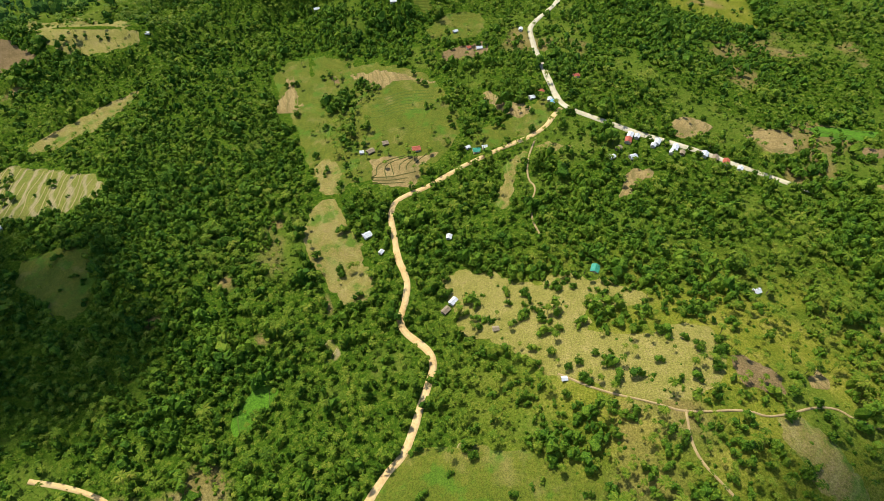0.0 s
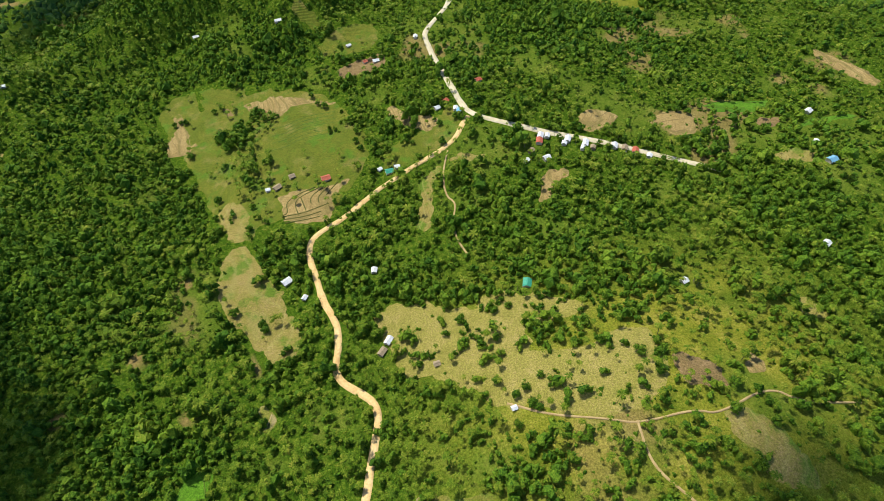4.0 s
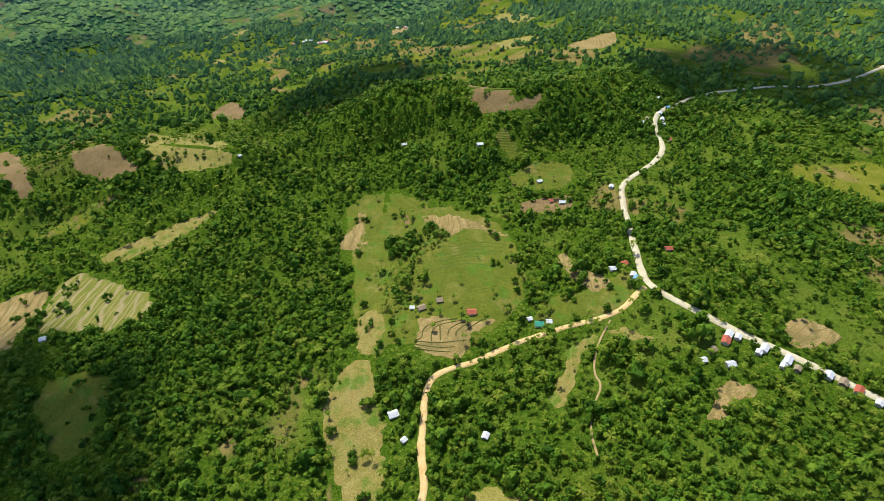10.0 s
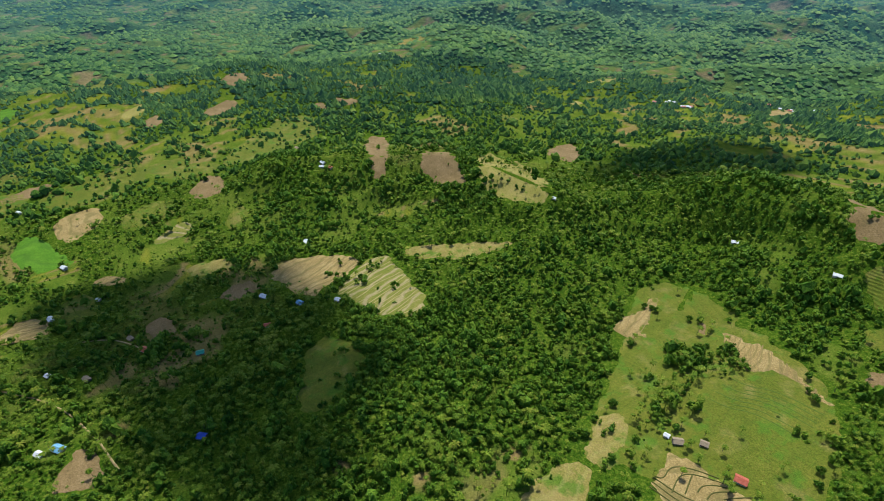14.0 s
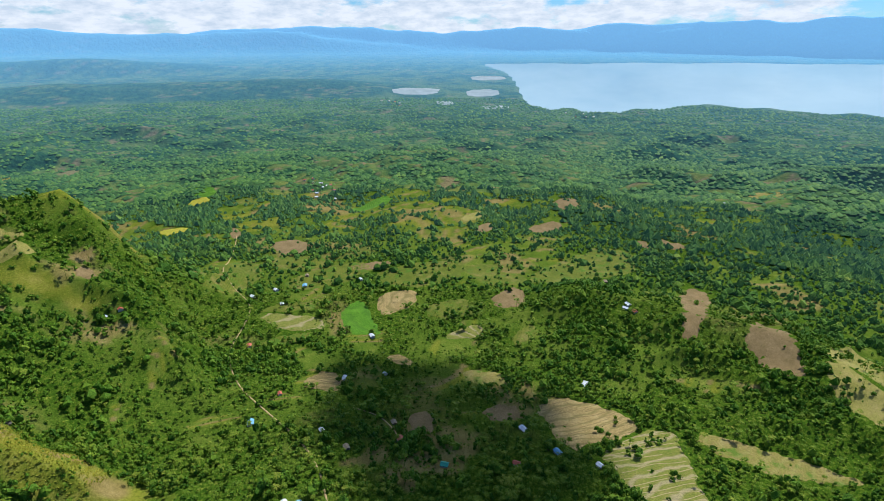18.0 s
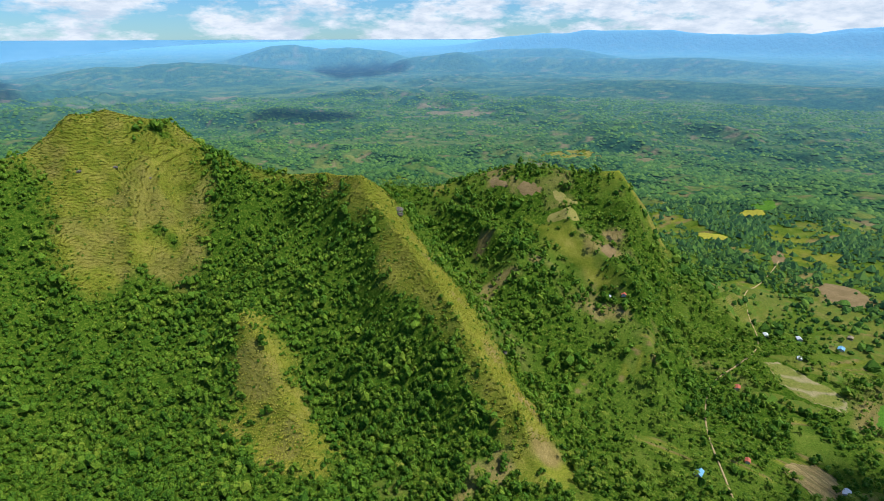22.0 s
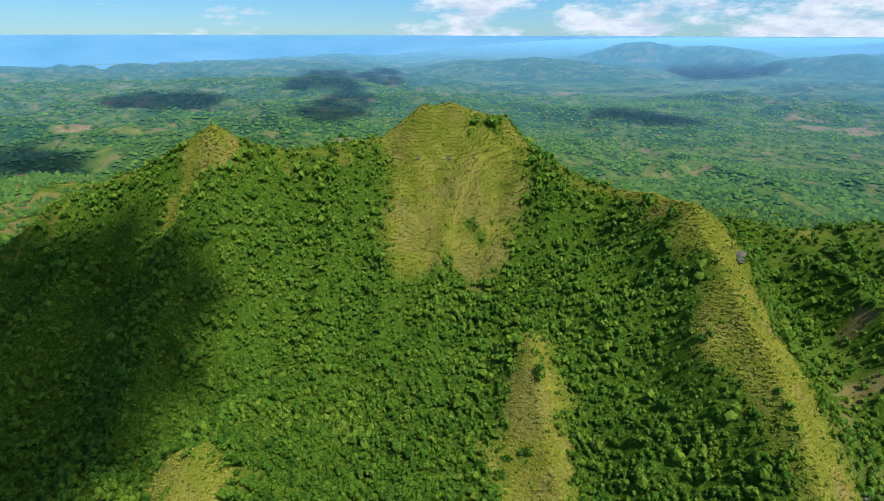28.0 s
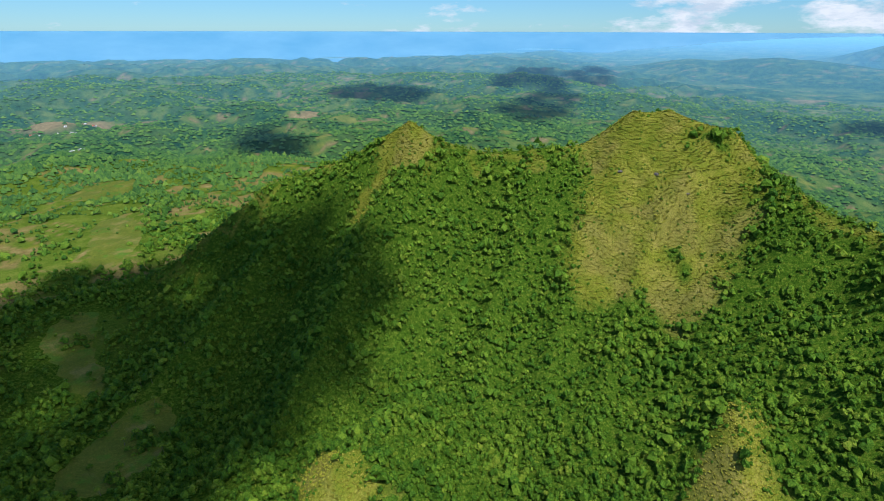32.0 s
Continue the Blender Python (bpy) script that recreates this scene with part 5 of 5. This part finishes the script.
big = [settled(broadleaf_shape(rng, 3, 33), 0.26, 1.3) for _ in range(9)]
mid = [settled(broadleaf_shape(rng, 2, 12), 0.28, 1.33, 1.08) for _ in range(9)]
low = [settled(broadleaf_shape(rng, 1, 0), 0.56, 1.9) for _ in range(6)]
palms = [palm_shape(rng, 14) for _ in range(6)]
palms_mid = [palm_shape(rng, 10) for _ in range(5)]


def haze_glow(ob):
    """How far off each crown stands, for the blue haze that glows from it."""
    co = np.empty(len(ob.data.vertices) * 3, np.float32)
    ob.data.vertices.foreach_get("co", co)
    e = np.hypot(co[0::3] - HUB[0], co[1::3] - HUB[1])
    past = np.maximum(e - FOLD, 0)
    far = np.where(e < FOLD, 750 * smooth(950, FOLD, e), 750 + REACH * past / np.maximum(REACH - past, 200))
    ob.data.attributes.new("hazed", "FLOAT", "POINT").data.foreach_set("value", (1 - np.exp(-far / 12500)).astype(np.float32))


def plant(inner, outer, step, leaf, frond, tall, near):
    x, y = spots(inner, outer, step)
    chance, palm = woods(x, y)
    keep = rng.random(len(x)) < chance
    x, y, palm = x[keep], y[keep], palm[keep]
    p = rng.random(len(x)) < palm
    h = rng.uniform(0.5, 1.2, len(x)) * tall * (1 + 0.75 * (rng.random(len(x)) < 0.14)) * (1 + 0.25 * vnoise(x, y, 38, 411))
    # mean tone drops past 1000 m: shade between far crowns, put into their colour
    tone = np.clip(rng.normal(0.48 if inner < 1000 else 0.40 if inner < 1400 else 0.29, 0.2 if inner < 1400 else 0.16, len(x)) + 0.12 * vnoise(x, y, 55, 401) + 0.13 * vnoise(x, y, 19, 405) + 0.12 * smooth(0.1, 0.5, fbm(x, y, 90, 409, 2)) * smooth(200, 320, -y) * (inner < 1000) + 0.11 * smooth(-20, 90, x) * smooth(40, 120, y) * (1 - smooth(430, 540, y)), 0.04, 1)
    far = inner > 1000
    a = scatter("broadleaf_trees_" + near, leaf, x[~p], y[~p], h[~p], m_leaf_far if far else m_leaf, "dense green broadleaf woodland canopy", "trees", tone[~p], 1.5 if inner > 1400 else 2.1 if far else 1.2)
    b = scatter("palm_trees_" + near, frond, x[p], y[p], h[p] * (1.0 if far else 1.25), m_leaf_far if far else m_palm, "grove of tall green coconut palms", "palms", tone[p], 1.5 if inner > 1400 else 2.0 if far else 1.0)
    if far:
        haze_glow(a), haze_glow(b)


def knoll_shape(rng):
    """Tree tops far off: one faceted crown."""
    n = 4
    v = [np.array((0.5 * math.cos(k * 1.571) * rng.uniform(0.8, 1.2), 0.5 * math.sin(k * 1.571) * rng.uniform(0.8, 1.2), 0.25 * rng.random())) for k in range(n)]
    v.append(np.array((rng.normal(0, 0.1), rng.normal(0, 0.1), 0.9)))
    return np.array(v), np.array([(k, (k + 1) % n, n) for k in range(n)])


def tuft_shape(rng):
    """A tussock: blades that lean out from the middle."""
    v, f = [], []
    for k in range(5):
        a = k * 1.26 + rng.normal(0, 0.2)
        c, s = math.cos(a), math.sin(a)
        b, out = len(v), rng.uniform(0.5, 0.85)
        v += [np.array((c * 0.1 - s * 0.32, s * 0.1 + c * 0.32, -0.15)), np.array((c * 0.1 + s * 0.32, s * 0.1 - c * 0.32, -0.15)), np.array((c * out, s * out, rng.uniform(0.35, 1.0)))]
        f.append((b, b + 1, b + 2))
    return np.array(v), np.array(f)


plant(0, 620, 6.6, big, palms, 9.5, "close")
plant(620, 1080, 7.3, mid, palms_mid, 9.5, "beyond")
knolls = [knoll_shape(rng) for _ in range(6)]
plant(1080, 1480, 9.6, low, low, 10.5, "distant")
plant(1480, 1960, 9.6, knolls, knolls, 9, "hazed")
parts_x, parts_y, parts_h = [], [], []
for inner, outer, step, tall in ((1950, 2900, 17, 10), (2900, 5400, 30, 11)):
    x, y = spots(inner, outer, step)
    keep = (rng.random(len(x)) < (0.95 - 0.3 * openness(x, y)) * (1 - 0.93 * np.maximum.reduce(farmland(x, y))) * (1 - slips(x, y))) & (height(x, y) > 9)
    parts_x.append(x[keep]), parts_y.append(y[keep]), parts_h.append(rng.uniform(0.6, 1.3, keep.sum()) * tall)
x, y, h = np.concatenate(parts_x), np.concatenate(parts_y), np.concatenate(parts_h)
# low mean tone puts shade of missing crown gaps into the leaf colour
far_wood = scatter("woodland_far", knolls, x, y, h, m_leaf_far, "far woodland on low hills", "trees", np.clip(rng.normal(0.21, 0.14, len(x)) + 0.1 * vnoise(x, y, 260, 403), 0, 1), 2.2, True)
haze_glow(far_wood)

# tussocks and scrub on the bare tops, in clearings and along the wood's edge
tufts = [tuft_shape(rng) for _ in range(5)]
small = [settled(broadleaf_shape(rng, 1, 4), 0.60, 2.2, 2.0) for _ in range(6)]
x, y = spots(330, 1080, 2.3)
x, y = x + rng.normal(0, 1.2, len(x)), y + rng.normal(0, 1.2, len(x))
box = (x > -760) & (x < 480) & (y < -220)
x, y = x[box], y[box]
g = crest_grass(x, y)
keep = rng.random(len(x)) < g * 0.95
scatter("tussock_grass", tufts, x[keep], y[keep], rng.uniform(0.7, 1.7, keep.sum()), m_tuft, "yellow-green tussock grass on the peaks", "grass", np.clip(rng.normal(0.46, 0.25, keep.sum()) + 0.22 * vnoise(x[keep], y[keep], 28, 407), 0, 1), 1.9)
keep = rng.random(len(x)) < np.where((g > 0.05) & (g < 0.9), 0.13, 0.032 * (g > 0))
scatter("mountain_scrub", small, x[keep], y[keep], rng.uniform(1.2, 4.2, keep.sum()), m_bush, "green scrub among dry mountain grass", "shrubs", np.clip(rng.normal(0.5, 0.2, keep.sum()), 0, 1), 1.25)
x, y = spots(0, 1000, 6.5)
m = openness(x, y)
ok = rng.random(len(x)) < 0.06 + 0.5 * smooth(0.1, 0.4, m) * (0.5 + 0.8 * vnoise(x, y, 32, 301))
for left, ring in CLEARED:
    ok &= ~(inside(x, y, ring) & (rng.random(len(x)) > left + 0.07))
for half, line in WAYS:
    ok &= ~beside(x, y, half, line)
ok &= crest_grass(x, y) < 0.1
scatter("clearing_scrub", small, x[ok], y[ok], rng.uniform(1.2, 3.6, ok.sum()), m_bush, "low green scrub in dry clearings", "shrubs", np.clip(rng.normal(0.5, 0.22, ok.sum()), 0, 1), 1.25)

# ---- single trees and rocks ----
def tube(points, radii, sides=6):
    """A tapered tube along a bent line."""
    bm = bmesh.new()
    rings = []
    for p, r in zip(points, radii):
        rings.append([bm.verts.new((p[0] + r * math.cos(k * 6.2832 / sides), p[1] + r * math.sin(k * 6.2832 / sides), p[2])) for k in range(sides)])
    for a, b in zip(rings, rings[1:]):
        for k in range(sides):
            bm.faces.new((a[k], a[(k + 1) % sides], b[(k + 1) % sides], b[k]))
    return bm


def from_shape(v, f, scale):
    bm = bmesh.new()
    vs = [bm.verts.new(Vector(p) * scale) for p in v]
    for t in f:
        bm.faces.new([vs[i] for i in t])
    return bm


def toned(ob, value):
    n = len(ob.data.vertices)
    ob.data.attributes.new("tone", "FLOAT", "POINT").data.foreach_set("value", np.full(n, value, np.float32))
    return ob


def build_palm(seed):
    """A leaning ringed trunk and a crown of drooping, folded fronds."""
    r = random.Random(seed)
    ob = tagged(new("palm_tree"), "tall coconut palm with drooping green fronds", "palm", group="single palms in the clearings")
    lx, ly, h = r.uniform(-1.2, 1.2), r.uniform(-1.2, 1.2), 10.5
    spine = [(lx * k * k, ly * k * k, -0.4 + (h + 0.4) * k) for k in (0, 0.25, 0.5, 0.75, 1)]
    part("trunk", tube(spine, (0.26, 0.2, 0.17, 0.15, 0.13)), m_bark, ob)
    bm = bmesh.new()
    for k in range(19):
        a, lift, length = k * 2.4, r.uniform(-0.3, 0.95), r.uniform(3.2, 4.1)
        c, s = math.cos(a), math.sin(a)
        old = None
        for u, wide in ((0.0, 0.12), (0.35, 0.62), (0.7, 0.55), (1.0, 0.05)):
            rr, z = length * u, h + length * (0.55 * lift * u - 0.62 * u * u)
            mid = bm.verts.new((lx + c * rr, ly + s * rr, z))
            row = (bm.verts.new((lx + c * rr - s * wide, ly + s * rr + c * wide, z - wide * 0.45)), mid, bm.verts.new((lx + c * rr + s * wide, ly + s * rr - c * wide, z - wide * 0.45)))
            if old:
                bm.faces.new((old[0], old[1], row[1], row[0])), bm.faces.new((old[1], old[2], row[2], row[1]))
            old = row
    toned(part("crown", bm, m_palm, ob), r.uniform(0.3, 0.6))
    bm = bmesh.new()
    for k in range(5):
        bmesh.ops.create_icosphere(bm, subdivisions=1, radius=0.22, matrix=Matrix.Translation((lx + 0.3 * math.cos(k * 1.3), ly + 0.3 * math.sin(k * 1.3), h - 0.35)))
    part("coconuts", bm, m_bush, ob)
    return ob


def build_tree(seed):
    """A trunk that forks into limbs under a lumpy crown."""
    r = np.random.default_rng(seed)
    ob = tagged(new("broadleaf_tree"), "spreading broadleaf tree with a dense dark green crown", "tree", group="single trees in the clearings")
    h = 9.0
    part("trunk", tube([(0, 0, -0.4), (0.1, 0, 1.6), (0.15, 0.1, 3.2), (0.1, 0.1, 5.0)], (0.34, 0.27, 0.22, 0.12)), m_bark, ob)
    for k in range(3):
        a = k * 2.1 + seed
        part("limb", tube([(0.12, 0.05, 2.6), (1.1 * math.cos(a), 1.1 * math.sin(a), 3.9), (2.0 * math.cos(a), 2.0 * math.sin(a), 5.2)], (0.14, 0.11, 0.05), 5), m_bark, ob)
    v, f = broadleaf_shape(r, 6, 180)
    me = part("crown", from_shape(v, f, h), m_leaf, ob)
    toned(me, 0.35 + 0.1 * (seed % 3))
    return ob


pick = random.Random(5)
places = []
for left, ring in CLEARED:
    xs, ys = [p[0] for p in ring], [p[1] for p in ring]
    cx, cy = sum(xs) / len(xs), sum(ys) / len(ys)
    if math.hypot(cx - HUB[0], cy - HUB[1]) < 760:
        for _ in range(4 + int(left * 60)):
            x, y = pick.uniform(min(xs), max(xs)), pick.uniform(min(ys), max(ys))
            rim = pick.choice(ring)
            places.append((x, y) if pick.random() < 0.3 else (rim[0] + pick.uniform(-4, 4), rim[1] + pick.uniform(-4, 4)))
for x, y in HOMES:
    for _ in range(3):
        a, d = pick.uniform(0, 6.28), pick.uniform(8, 16)
        places.append((x + d * math.cos(a), y + d * math.sin(a)))
for half, line in WAYS[:2]:
    for x, y, _ in line[::2]:
        a, d = pick.uniform(0, 6.28), half + pick.uniform(2, 7)
        places.append((x + d * math.cos(a), y + d * math.sin(a)))
spread = np.array(places)
free = np.ones(len(spread), bool)
for half, line in WAYS:
    free &= ~beside(spread[:, 0], spread[:, 1], half + 1, line)
for a, b in HOMES:
    free &= np.hypot(spread[:, 0] - a, spread[:, 1] - b) > 7
places = [tuple(p) for p in spread[free]]
pick.shuffle(places)
palm_kinds, tree_kinds = [build_palm(k) for k in range(5)], [build_tree(k) for k in range(5)]
for kinds, some in ((palm_kinds, places[:290]), (tree_kinds, places[290:520])):
    for k, ((x, y), z) in enumerate(zip(some, height(*np.array(some).T))):
        m = pose(x, y, z, 0, 0, pick.uniform(0, 360))
        size = pick.uniform(0.75, 1.2)
        if k < 5:
            kinds[k].matrix_world = m
        else:
            copy_thing(kinds[k % 5], m).scale = (size, size, size)


def rock(x, y, size, seed):
    """A weathered outcrop that breaks out of the ridge."""
    bm = bmesh.new()
    bmesh.ops.create_icosphere(bm, subdivisions=3, radius=1.0)
    for v in bm.verts:
        n = noise.noise(v.co * 1.7 + Vector((seed, 0, 0))) + 0.5 * noise.noise(v.co * 4.1 + Vector((0, seed, 0)))
        v.co = Vector((v.co.x * 1.1, v.co.y * 0.8, v.co.z * 0.55)) * size * (1 + 0.35 * n)
    me = bpy.data.meshes.new("rock_outcrop")
    bm.to_mesh(me)
    bm.free()
    me.materials.append(m_rock)
    ob = tagged(new("rock_outcrop", me), "dark weathered rock face on the grassy ridge", "rock", group="rocks on the ridge")
    ob.matrix_world = pose(x, y, float(height(x, y)) - size * 0.15, 0, 0, seed * 50)
    return ob


rock(-655, -600, 9, 1)
rock(-648, -590, 7, 2)
rock(-712, -505, 7, 3)
rock(-716, -492, 5, 4)
rock(-640, -345, 6, 5)
rock(-320, -905, 4, 6)
rock(-360, -880, 3.5, 7)
rock(-270, -905, 4, 8)
